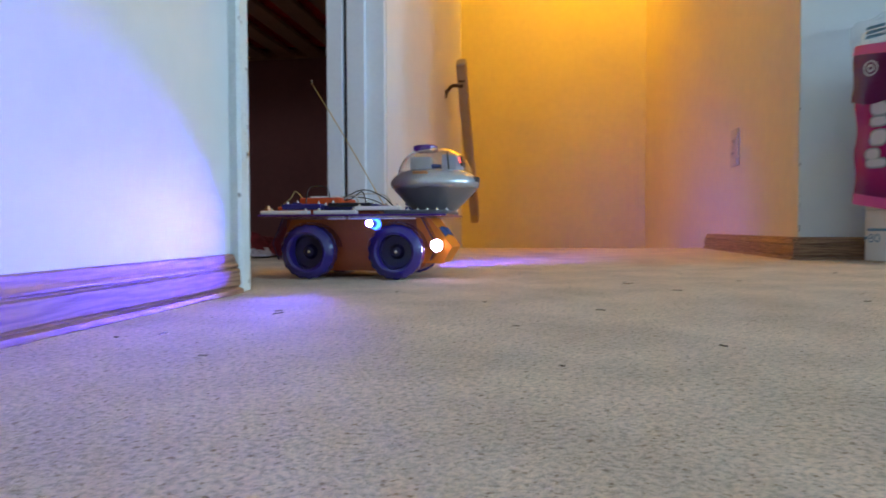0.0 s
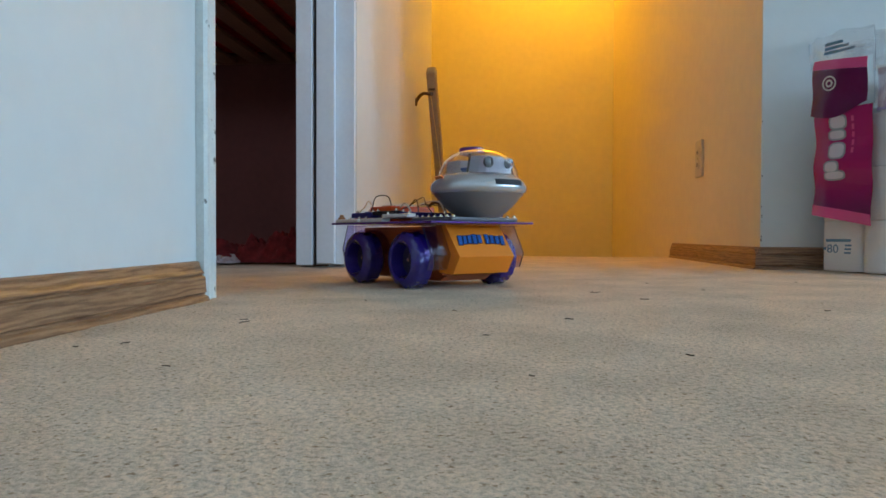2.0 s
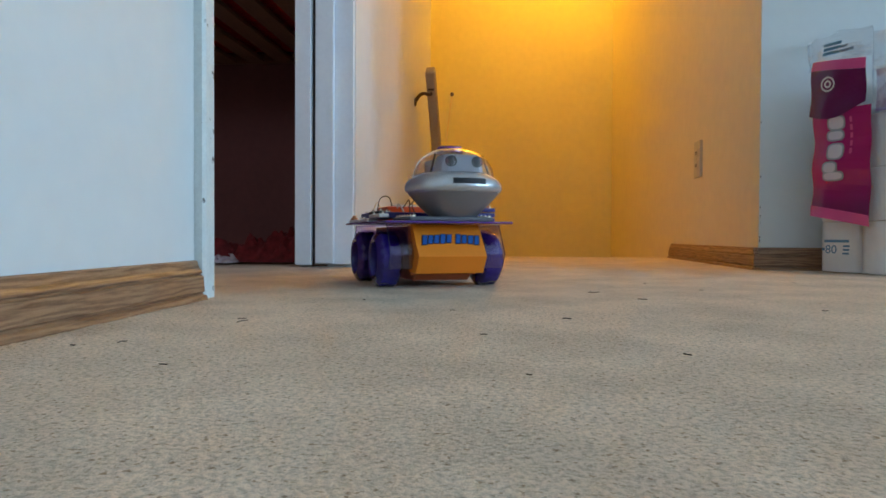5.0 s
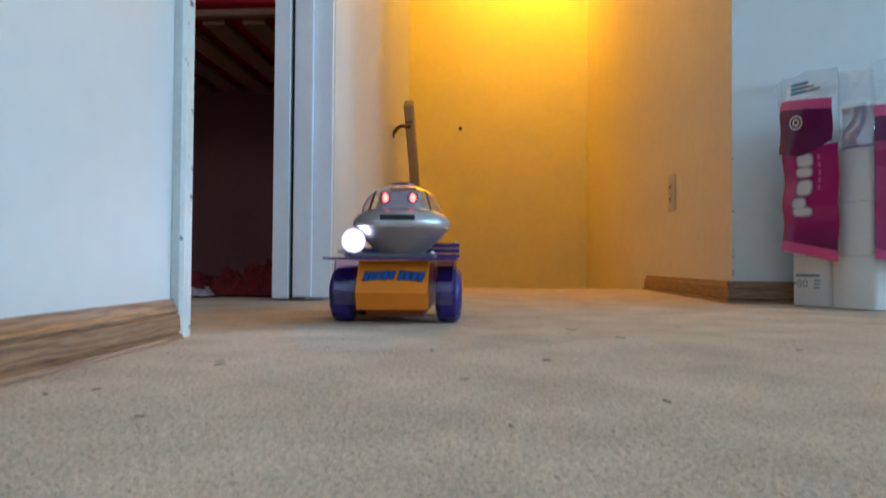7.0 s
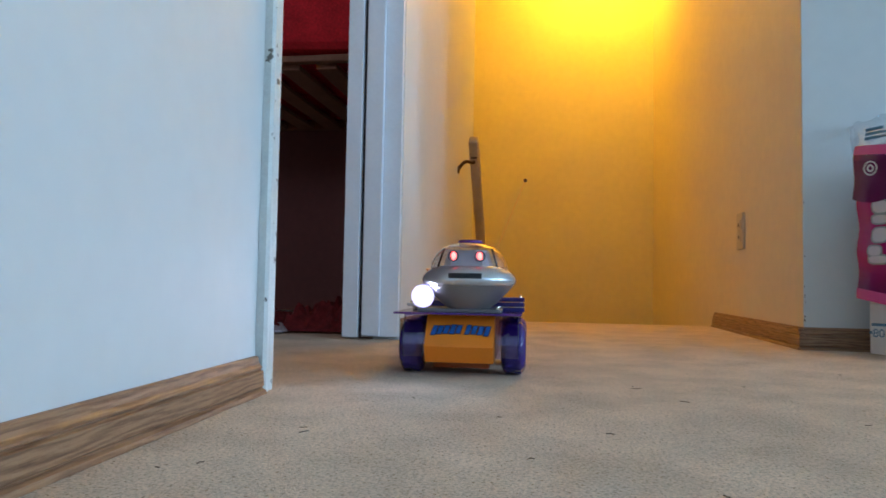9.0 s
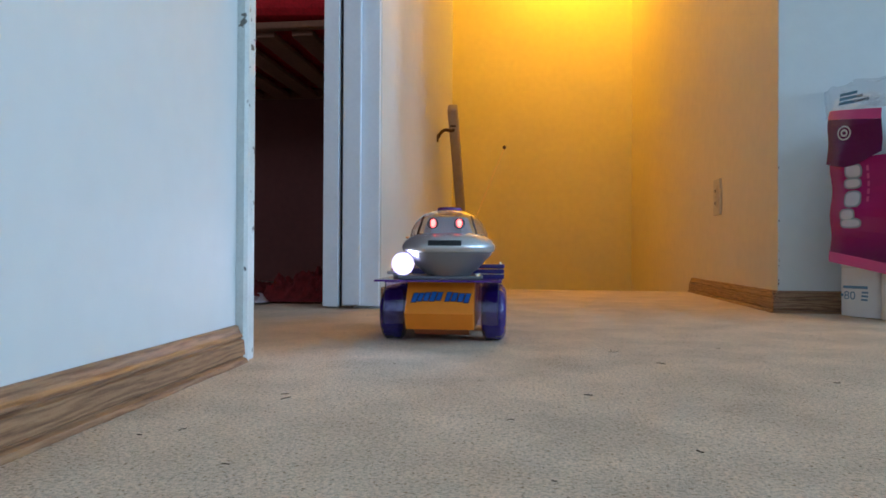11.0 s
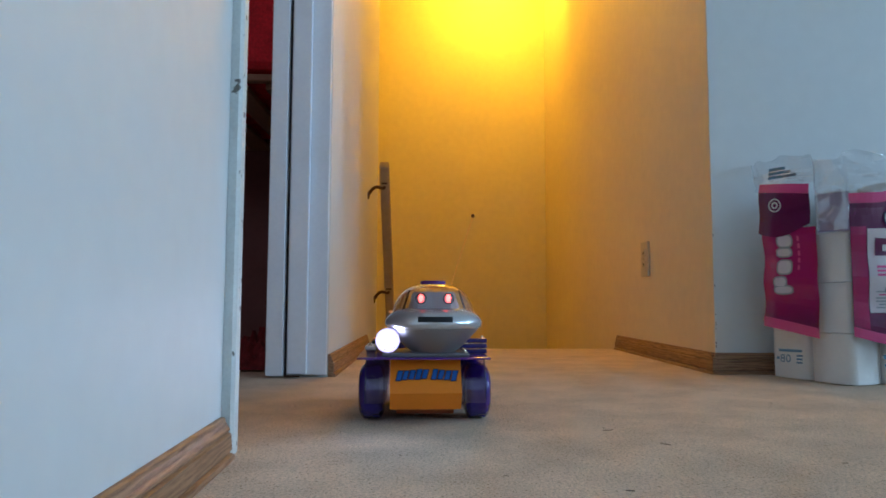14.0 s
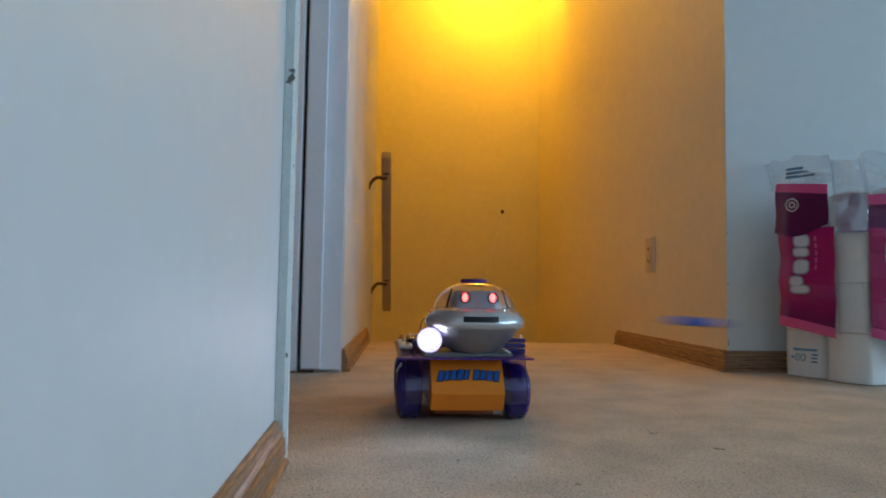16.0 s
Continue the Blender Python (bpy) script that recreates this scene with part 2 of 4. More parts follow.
def print_material(name, low, high, z0, z1):
    """Glossy printed film whose ink runs from one colour to another up the pack."""
    m = material(name, high, 0.25, coat=0.4)
    nt = m.node_tree
    tc, sep, ramp = nt.nodes["Texture Coordinate"], nt.nodes.new("ShaderNodeSeparateXYZ"), nt.nodes.new("ShaderNodeMapRange")
    mix = nt.nodes.new("ShaderNodeMixRGB")
    ramp.interpolation_type = "SMOOTHSTEP"
    ramp.inputs["From Min"].default_value, ramp.inputs["From Max"].default_value = z0, z1
    mix.inputs[1].default_value, mix.inputs[2].default_value = (*low, 1), (*high, 1)
    nt.links.new(tc.outputs["Object"], sep.inputs[0])
    nt.links.new(sep.outputs["Z"], ramp.inputs["Value"])
    nt.links.new(ramp.outputs[0], mix.inputs[0])
    nt.links.new(mix.outputs[0], nt.nodes["Principled BSDF"].inputs["Base Color"])
    return m


ENDPRINT = print_material("printed_end_ink", (0.15, 0.008, 0.075), (0.42, 0.010, 0.125), 0.11, 0.23)
FILM = film_material("clear_film", (0.95, 0.96, 0.98), 0.32, 0.10, 0.6, 26.0, 0.16)
GUARD = film_material("thin_violet_sheet", (0.80, 0.75, 0.95), 0.10, 0.05, 0.15, 60.0)


# ---- mesh helpers ----
def put(bm, m):
    bmesh.ops.transform(bm, matrix=m, verts=bm.verts)
    return bm


def solid(x0, x1, y0, y1, z0, z1, bevel=0.0, segments=2):
    bm = bmesh.new()
    bmesh.ops.create_cube(bm, size=1)
    bmesh.ops.transform(bm, matrix=Matrix.LocRotScale(((x0 + x1) / 2, (y0 + y1) / 2, (z0 + z1) / 2), None, (x1 - x0, y1 - y0, z1 - z0)), verts=bm.verts)
    if bevel:
        bmesh.ops.bevel(bm, geom=bm.edges[:], offset=bevel, segments=segments, affect="EDGES", profile=0.6)
    return bm


def lathe(profile, steps=40, close=False):
    """Turn a profile of (radius, height) about the z axis."""
    bm = bmesh.new()
    rings = []
    for r, z in profile:
        if r < 1e-6:
            rings.append([bm.verts.new((0, 0, z))])
        else:
            rings.append([bm.verts.new((r * math.cos(2 * math.pi * i / steps), r * math.sin(2 * math.pi * i / steps), z)) for i in range(steps)])
    pairs = list(zip(rings, rings[1:])) + ([(rings[-1], rings[0])] if close else [])
    for a, b in pairs:
        for i in range(steps):
            j = (i + 1) % steps
            if len(a) == 1 and len(b) == 1:
                continue
            if len(a) == 1:
                bm.faces.new((a[0], b[j], b[i]))
            elif len(b) == 1:
                bm.faces.new((a[i], a[j], b[0]))
            else:
                bm.faces.new((a[i], a[j], b[j], b[i]))
    bmesh.ops.recalc_face_normals(bm, faces=bm.faces)
    return bm


def extrude(outline, depth, axis="y", start=0.0):
    """Extrude a closed outline of two coordinates along an axis."""
    bm = bmesh.new()

    def at(p, d):
        return {"y": (p[0], d, p[1]), "x": (d, p[0], p[1]), "z": (p[0], p[1], d)}[axis]
    a = [bm.verts.new(at(p, start)) for p in outline]
    b = [bm.verts.new(at(p, start + depth)) for p in outline]
    n = len(outline)
    for i in range(n):
        j = (i + 1) % n
        bm.faces.new((a[i], a[j], b[j], b[i]))
    bm.faces.new(a[::-1])
    bm.faces.new(b)
    bmesh.ops.recalc_face_normals(bm, faces=bm.faces)
    return bm


def tube(points, radius, steps=6):
    """A round wire along a row of points."""
    bm = bmesh.new()
    pts = [Vector(p) for p in points]
    rings = []
    for i, p in enumerate(pts):
        way = (pts[min(i + 1, len(pts) - 1)] - pts[max(i - 1, 0)]).normalized()
        side = way.orthogonal().normalized() if not rings else (last - way * last.dot(way)).normalized()
        last = side
        up = way.cross(side)
        rings.append([bm.verts.new(p + (side * math.cos(2 * math.pi * k / steps) + up * math.sin(2 * math.pi * k / steps)) * radius) for k in range(steps)])
    for a, b in zip(rings, rings[1:]):
        for k in range(steps):
            bm.faces.new((a[k], a[(k + 1) % steps], b[(k + 1) % steps], b[k]))
    bm.faces.new(rings[0][::-1])
    bm.faces.new(rings[-1])
    bmesh.ops.recalc_face_normals(bm, faces=bm.faces)
    return bm


def arc(points, count=14):
    """A smooth row of points through a few given ones."""
    pts = [Vector(p) for p in points]
    pts = [pts[0] * 2 - pts[1]] + pts + [pts[-1] * 2 - pts[-2]]
    out = []
    for i in range(1, len(pts) - 2):
        for k in range(count):
            t = k / count
            a, b, c, d = pts[i - 1:i + 3]
            out.append(0.5 * (2 * b + (c - a) * t + (2 * a - 5 * b + 4 * c - d) * t * t + (3 * b - a - 3 * c + d) * t ** 3))
    return out + [pts[-2]]


def joined(*parts):
    bm = bmesh.new()
    for p in parts:
        me = bpy.data.meshes.new("temp")
        p.to_mesh(me)
        p.free()
        bm.from_mesh(me)
        bpy.data.meshes.remove(me)
    return bm


def mesh_of(name, bm, mat, smooth=False):
    me = bpy.data.meshes.new(name)
    bm.to_mesh(me)
    bm.free()
    me.materials.append(mat)
    if smooth:
        for p in me.polygons:
            p.use_smooth = True
        me.set_sharp_from_angle(angle=radians(40))
    return me


def part(name, bm, mat, parent=None, label="", smooth=False):
    ob = new(name, mesh_of(name, bm, mat, smooth))
    ob.parent = parent
    return tagged(ob, label) if label else ob


def structure(name, bm, mat, label, category, smooth=False):
    return tagged(part(name, bm, mat, None, "", smooth), label, category, "", "structure")


# ---- the hall: floor, walls, doorway ----
WALL_L, WALL_R, FRONT = -0.455, 0.545, 1.840
DOOR_A, DOOR_B, EDGE, LEFT_END, BACK = 0.933, 1.738, 2.745, 3.27, 4.40

NEAR = pose(WALL_L, DOOR_A, 0, 0, 0, 2.2)      # the hall wall before the doorway stands a little askew


def carpet_sheet():
    """One carpet with fine pile where the camera looks along it."""
    xs = np.unique(np.concatenate((np.linspace(-3.0, -0.46, 18), np.arange(-0.46, 0.80, 0.0042), np.linspace(0.80, 6.5, 34))).round(4))
    ys = np.unique(np.concatenate((np.linspace(-3.0, 0.22, 22), np.arange(0.22, 1.75, 0.0042), np.linspace(1.75, EDGE, 60))).round(4))
    rng = np.random.default_rng(5)
    h = rng.normal(0, 1, (len(ys), len(xs)))
    soft = h.copy()
    for dy, dx in ((0, 1), (0, -1), (1, 0), (-1, 0)):
        soft += 0.7 * np.roll(h, (dy, dx), (0, 1))
    z = 0.00012 * soft
    fine = ((xs > -0.44) & (xs < 0.79))[None, :] & ((ys > 0.23) & (ys < 1.74))[:, None]
    z = np.where(fine, z, 0.0)
    X, Y = np.meshgrid(xs, ys)
    jig = np.where(fine, 0.0008, 0.0)
    X, Y = X + jig * rng.normal(0, 1, X.shape), Y + jig * rng.normal(0, 1, X.shape)
    verts = np.stack((X, Y, z - 0.0035), -1).reshape(-1, 3)
    nx = len(xs)
    i = (np.arange(len(ys) - 1)[:, None] * nx + np.arange(nx - 1)[None, :]).ravel()
    faces = np.stack((i, i + 1, i + nx + 1, i + nx), -1)
    me = bpy.data.meshes.new("floor")
    me.from_pydata(verts.tolist(), [], faces.tolist())
    me.materials.append(CARPET)
    for p in me.polygons:
        p.use_smooth = True
    return tagged(new("floor", me), "beige cut-pile carpet with dark specks and lint", "carpet", "", "structure")


carpet_sheet()
structure("floor_base", solid(-3.0, 6.5, -3.0, EDGE - 0.004, -0.25, -0.03), PAINT, "floor slab under the carpet", "floor")
structure("wall_left", joined(put(solid(-0.145, 0, -3.95, -0.002, -0.02, 2.4), NEAR), solid(WALL_L - 0.145, WALL_L, DOOR_B + 0.018, LEFT_END, -1.4, 2.4, 0.004), solid(WALL_L - 0.145, WALL_L, DOOR_A - 0.002, DOOR_B + 0.018, 2.05, 2.4)), PAINT, "off-white painted hall wall with a doorway", "wall")
structure("wall_right", solid(WALL_R, WALL_R + 0.12, FRONT + 0.002, BACK + 0.12, -1.4, 2.4, 0.004), LAMPTINT, "off-white stairwell wall, warm lamplight tinted into its colour", "wall")
structure("wall_far", solid(WALL_R + 0.0015, 6.62, FRONT, FRONT + 0.12, 0, 2.4), PAINT, "off-white painted wall beside the stairwell", "wall")
structure("wall_back", solid(-1.9, WALL_R, BACK, BACK + 0.12, -1.4, 2.4), LAMPYELLOW, "whitish wall at the end of the stairwell, lamp yellow put into its colour", "wall")
structure("stair_side_wall", solid(-1.9, WALL_L - 0.147, LEFT_END, LEFT_END + 0.1, -1.4, 2.4), PAINT, "off-white wall beside the stair landing", "wall")
structure("stair_end_wall", solid(-2.0, -1.9, LEFT_END, BACK, -1.4, 2.4), PAINT, "off-white wall at the end of the landing", "wall")
structure("landing", solid(-1.9, WALL_R, EDGE, BACK, -1.5, -1.4), CARPET, "carpeted lower landing of the stairs", "floor")
structure("stair_nosing", solid(WALL_L, WALL_R, EDGE - 0.004, EDGE + 0.03, -1.4, -0.004, 0.003), CARPET, "carpeted edge where the floor drops to the stairs", "stairs")
structure("ceiling", solid(-3.1, 6.62, -3.1, BACK + 0.12, 2.4, 2.5), CEILING, "white ceiling", "ceiling")
structure("wall_rear", solid(-0.6, 6.62, -3.12, -3.0, 0, 2.4), PAINT, "off-white wall behind", "wall")
structure("wall_window", joined(solid(6.5, 6.62, -3.0, -2.25, 0, 2.4), solid(6.5, 6.62, -0.95, 0.65, 0, 2.4), solid(6.5, 6.62, -2.25, -0.95, 0, 0.8), solid(6.5, 6.62, -2.25, -0.95, 2.1, 2.4), solid(6.5, 6.62, 1.55, FRONT, 0, 2.4), solid(6.5, 6.62, 0.65, 1.55, 0, 0.8), solid(6.5, 6.62, 0.65, 1.55, 2.1, 2.4)), PAINT, "unseen off-white wall with a window and an added second opening", "wall")
structure("bedroom_wall_far", solid(-3.0, WALL_L - 0.147, 3.17, LEFT_END - 0.002, 0, 2.4), DIMBROWN, "brown bedroom wall, its dimness put into the colour", "wall")
structure("bedroom_wall_side", solid(-3.12, -3.0, -0.6, LEFT_END, 0, 2.4), DIMBROWN, "brown bedroom wall, its dimness put into the colour", "wall")
# Unseen wall; its window opening is made up for the fill lamp.
structure("bedroom_wall_near", joined(solid(-3.0, -2.2, -0.6, -0.5, 0, 2.4), solid(-1.3, WALL_L - 0.147, -0.6, -0.5, 0, 2.4), solid(-2.2, -1.3, -0.6, -0.5, 0, 1.32), solid(-2.2, -1.3, -0.6, -0.5, 2.12, 2.4)), DIMBROWN, "brown bedroom wall with an added opening for the fill lamp", "wall")


def paint_chips():
    """Small dark chips along the corner where the stairwell wall begins."""
    rng = random.Random(12)
    wall = bpy.data.objects["wall_far"]
    for _ in range(12):
        z, h = 0.065 + 0.30 * rng.random() ** 1.7, rng.uniform(0.0015, 0.005)
        x = WALL_R + 0.0015 + rng.uniform(0, 0.002)
        part("paint_chip", solid(x, x + rng.uniform(0.001, 0.0025), FRONT - 0.0006, FRONT + 0.001, z, z + h), BRONZE, wall, "dark chip in the paint")


paint_chips()


def baseboard(name, length, m, label):
    """Oak baseboard with a moulded top, its back along the y axis, facing +x."""
    outline = [(0, -0.01), (0.0190, -0.01), (0.0190, 0.002), (0.0175, 0.0065), (0.0125, 0.0085), (0.0125, 0.0100), (0.0150, 0.0125), (0.0136, 0.0335), (0.0098, 0.0352), (0.0098, 0.0366), (0.0120, 0.0382), (0.0116, 0.0405), (0.0085, 0.0445), (0.0066, 0.0500), (0.0060, 0.0540), (0.0038, 0.0555), (0, 0.0555)]
    bm = extrude(outline, length)
    ob = structure(name, bm, OAK, label, "baseboard")
    ob.matrix_world = m
    return ob


baseboard("baseboard_1", 3.882, NEAR @ pose(0, -3.924, -0.004) @ Matrix.Diagonal((1, 1, 0.88, 1)), "moulded oak baseboard with strong grain")
baseboard("baseboard_2", EDGE - DOOR_B - 0.018, pose(WALL_L, DOOR_B + 0.018, -0.004), "moulded oak baseboard along the stair wall")
baseboard("baseboard_3", 0.925, pose(WALL_R, 2.752, -0.004, 0, 0, 180), "moulded oak baseboard below the outlet")
baseboard("baseboard_4", 5.96, pose(WALL_R - 0.0135, FRONT, -0.004, 0, 0, -90), "moulded oak baseboard behind the paper packs")


def door_trim():
    jamb = structure("door_1", joined(
        solid(WALL_L - 0.150, WALL_L - 0.002, DOOR_B, DOOR_B + 0.016, 0.004, 2.05, 0.001),
        solid(WALL_L - 0.146, WALL_L - 0.105, DOOR_B - 0.014, DOOR_B - 0.0005, 0.002, 2.05, 0.002),
        solid(WALL_L - 0.095, WALL_L - 0.048, DOOR_B - 0.012, DOOR_B - 0.0005, 0.006, 2.05, 0.003),
        solid(WALL_L - 0.150, WALL_L - 0.002, DOOR_A + 0.006, DOOR_A + 0.012, 0.002, 2.05),
        solid(WALL_L - 0.150, WALL_L - 0.002, DOOR_A + 0.012, DOOR_B, 2.03, 2.049)), TRIMWHITE, "white painted door frame of the bedroom doorway", "door frame")
    casing = [(0, 0), (0.010, 0), (0.014, 0.004), (0.014, 0.010), (0.011, 0.015), (0.012, 0.021), (0.012, 0.030), (0.008, 0.036), (0, 0.036)]
    part("near_casing", put(extrude([(a, b) for a, b in casing], 2.09, "z"), NEAR @ pose(0.0005, -0.039, -0.006) @ Matrix.Diagonal((1, 1.08, 1, 1))), OLDTRIM, jamb, "chipped white painted casing")
    # Dark strip set in the groove to stand for the gap's shade.
    part("gap_seal", solid(WALL_L - 0.103, WALL_L - 0.098, DOOR_B - 0.003, DOOR_B - 0.0005, 0.003, 2.03), DARK, jamb, "dark strip for the shade in the gap along the door stop")
    part("strike_foot", solid(WALL_L - 0.100, WALL_L - 0.062, DOOR_B - 0.022, DOOR_B - 0.013, 0.0, 0.004, 0.001), BRONZE, jamb, "dark metal foot at the jamb")
    return jamb


door_trim()


# ---- stair fittings ----
def handrail():
    top, slope = Vector((-0.388, 2.72, 0.755)), radians(-50)
    rail = tagged(new("handrail"), "weathered wooden stair handrail on bronze brackets", "handrail")
    rail.location = top
    part("rail", put(solid(-0.019, 0.019, 0, 0.80, -0.026, 0.026, 0.009, 3), pose(0, 0, -0.03, math.degrees(slope))), RAILWOOD, rail, "", True)
    for d in (0.062, 0.605):
        y, z = d * math.cos(slope), d * math.sin(slope) - 0.055
        br = part("bracket", joined(tube(arc([(0, y, z), (-0.004, y, z - 0.016), (-0.032, y, z - 0.012), (-0.050, y, z - 0.022), (-0.0655, y, z - 0.045)], 6), 0.0068, 8), solid(-0.012, 0.012, y - 0.018, y + 0.018, z - 0.003, z + 0.004, 0.002)), BRONZE, rail, "dark bronze bracket", True)
        part("wall_plate", put(lathe([(0, 0), (0.017, 0), (0.016, 0.004), (0.008, 0.007), (0, 0.007)], 16), pose(-0.0665, y, z - 0.045, 0, 90, 0)), BRONZE, br)
    return rail


handrail()


def outlet():
    ob = tagged(new("wall_outlet"), "ivory duplex outlet plate on the stairwell wall", "outlet")
    ob.matrix_world = pose(WALL_R, 2.385, 0.331, 0, -90, 0)
    part("plate", solid(-0.06, 0.06, -0.037, 0.037, 0, 0.009, 0.003), IVORY, ob)
    for d in (-0.02, 0.02):
        sock = part("socket", solid(d - 0.014, d + 0.014, -0.017, 0.017, 0.0085, 0.0115, 0.002), IVORY, ob)
        for e in (-0.006, 0.006):
            part("pin_slot", solid(d - 0.0055, d + 0.0055, e - 0.0022, e + 0.0022, 0.011, 0.0119), DARK, sock)
    part("screw", put(lathe([(0, 0.0105), (0.003, 0.0105), (0.003, 0.009)], 10), pose(0, 0, 0)), STUD, ob)
    return ob


outlet()


# ---- bedroom behind the doorway ----
def loft_bed():
    bed = tagged(new("loft_bed"), "raised pine bed with slats and a red blanket", "bed")
    part("side_rail", solid(-2.6, -0.66, 2.2, 2.235, 0.888, 0.912, 0.006), PINE, bed)
    part("side_rail", solid(-2.6, -0.66, 3.12, 3.155, 0.872, 0.912, 0.006), PINE, bed)
    for x in (-2.6, -0.70):
        for y in (2.2, 3.115):
            part("post", solid(x, x + 0.04, y, y + 0.04, 0, 0.872), PINE, bed)
    for i in range(14):
        x = -2.5 + i * 0.135
        part("slat", solid(x, x + 0.075, 2.236, 3.119, 0.872, 0.892, 0.003), PINE, bed)
    bm = solid(-2.6, -0.66, 2.17, 3.14, 0.914, 1.18, 0.05, 3)
    bmesh.ops.subdivide_edges(bm, edges=bm.edges[:], cuts=5, use_grid_fill=True)
    for v in bm.verts:
        v.co += Vector((0, 0.6, 0.8)) * 0.05 * noise.noise(v.co * 5)
    part("blanket", bm, REDCLOTH, bed, "rumpled red blanket", True)
    return bed


loft_bed()


def heap(name, x0, x1, y0, y1, height, mat, label, seed):
    """A crumpled heap of cloth lying on the floor."""
    bm = bmesh.new()
    bmesh.ops.create_grid(bm, x_segments=46, y_segments=30, size=0.5)
    for v in bm.verts:
        u, w = v.co.x, v.co.y
        edge = max(0.0, min(1.0, (0.5 - max(abs(u), abs(w))) * 7))
        q = Vector((u * 3.2 + seed, w * 3.2, seed))
        fold = abs(noise.noise(q * 1.6)) * 0.8 + 0.55 * abs(noise.noise(q * 3.7)) + 0.35
        v.co = Vector((x0 + (u + 0.5) * (x1 - x0) + 0.012 * noise.noise(q * 2), y0 + (w + 0.5) * (y1 - y0) + 0.012 * noise.noise(q * 2.4), 0.002 + edge * height * fold))
    bmesh.ops.recalc_face_normals(bm, faces=bm.faces)
    return tagged(part(name, bm, mat, None, "", True), label, "clothing")


heap("red_garment", -0.84, -0.60, 1.86, 2.15, 0.085, HEAPCLOTH, "crumpled red patterned cloth on the bedroom floor", 3.1)
heap("red_garment", -1.22, -0.80, 1.84, 2.12, 0.065, HEAPCLOTH, "crumpled red cloth lying on the carpet", 7.7)
heap("pale_garment", -0.935, -0.80, 1.80, 1.90, 0.02, PALECLOTH, "pale cloth beside the red heap", 1.3)


# ---- the paper pack ----
# The pack's outer wrap in plan: from the wall round the end to the long front.
WRAP = arc([(0.640, 1.822, 0), (0.604, 1.775, 0), (0.606, 1.722, 0), (0.650, 1.655, 0), (0.700, 1.590, 0), (0.752, 1.562, 0), (0.860, 1.556, 0), (0.980, 1.560, 0), (1.120, 1.556, 0), (1.300, 1.560, 0)], 20)
WRAP_AT = [0.0]
for p, q in zip(WRAP, WRAP[1:]):
    WRAP_AT.append(WRAP_AT[-1] + (q - p).length)


def on_wrap(s, z, off):
    """A place on the wrap: s metres along it, z up, off metres proud of it."""
    i = max(0, min(len(WRAP) - 2, int(np.searchsorted(WRAP_AT, s)) - 1))
    d = WRAP[i + 1] - WRAP[i]
    p = WRAP[i] + d * ((s - WRAP_AT[i]) / max(d.length, 1e-6))
    out = Vector((d.y, -d.x, 0)).normalized()
    if out.y > 0.5:
        out = -out
    sag = 0.004 * noise.noise(Vector((s * 16, z * 14, 0.3))) + 0.003 * math.sin(z * 59)
    top = max(0.0, z - 0.40)
    return p + out * (off + 0.003 + sag - 0.7 * top * top) + Vector((0, 0, z))


def wrap_sheet(s0, s1, low, high, off, nu=24, nv=14):
    """A printed sheet on the wrap between two curves low(s) and high(s)."""
    bm = bmesh.new()
    grid = []
    for j in range(nv + 1):
        row = []
        for i in range(nu + 1):
            s = s0 + (s1 - s0) * i / nu
            z = low(s) + (high(s) - low(s)) * j / nv
            row.append(bm.verts.new(on_wrap(s, z, off)))
        grid.append(row)
    for a, b in zip(grid, grid[1:]):
        for i in range(nu):
            bm.faces.new((a[i], a[i + 1], b[i + 1], b[i]))
    bmesh.ops.recalc_face_normals(bm, faces=bm.faces)
    return bm


def flat(z):
    return lambda s: z


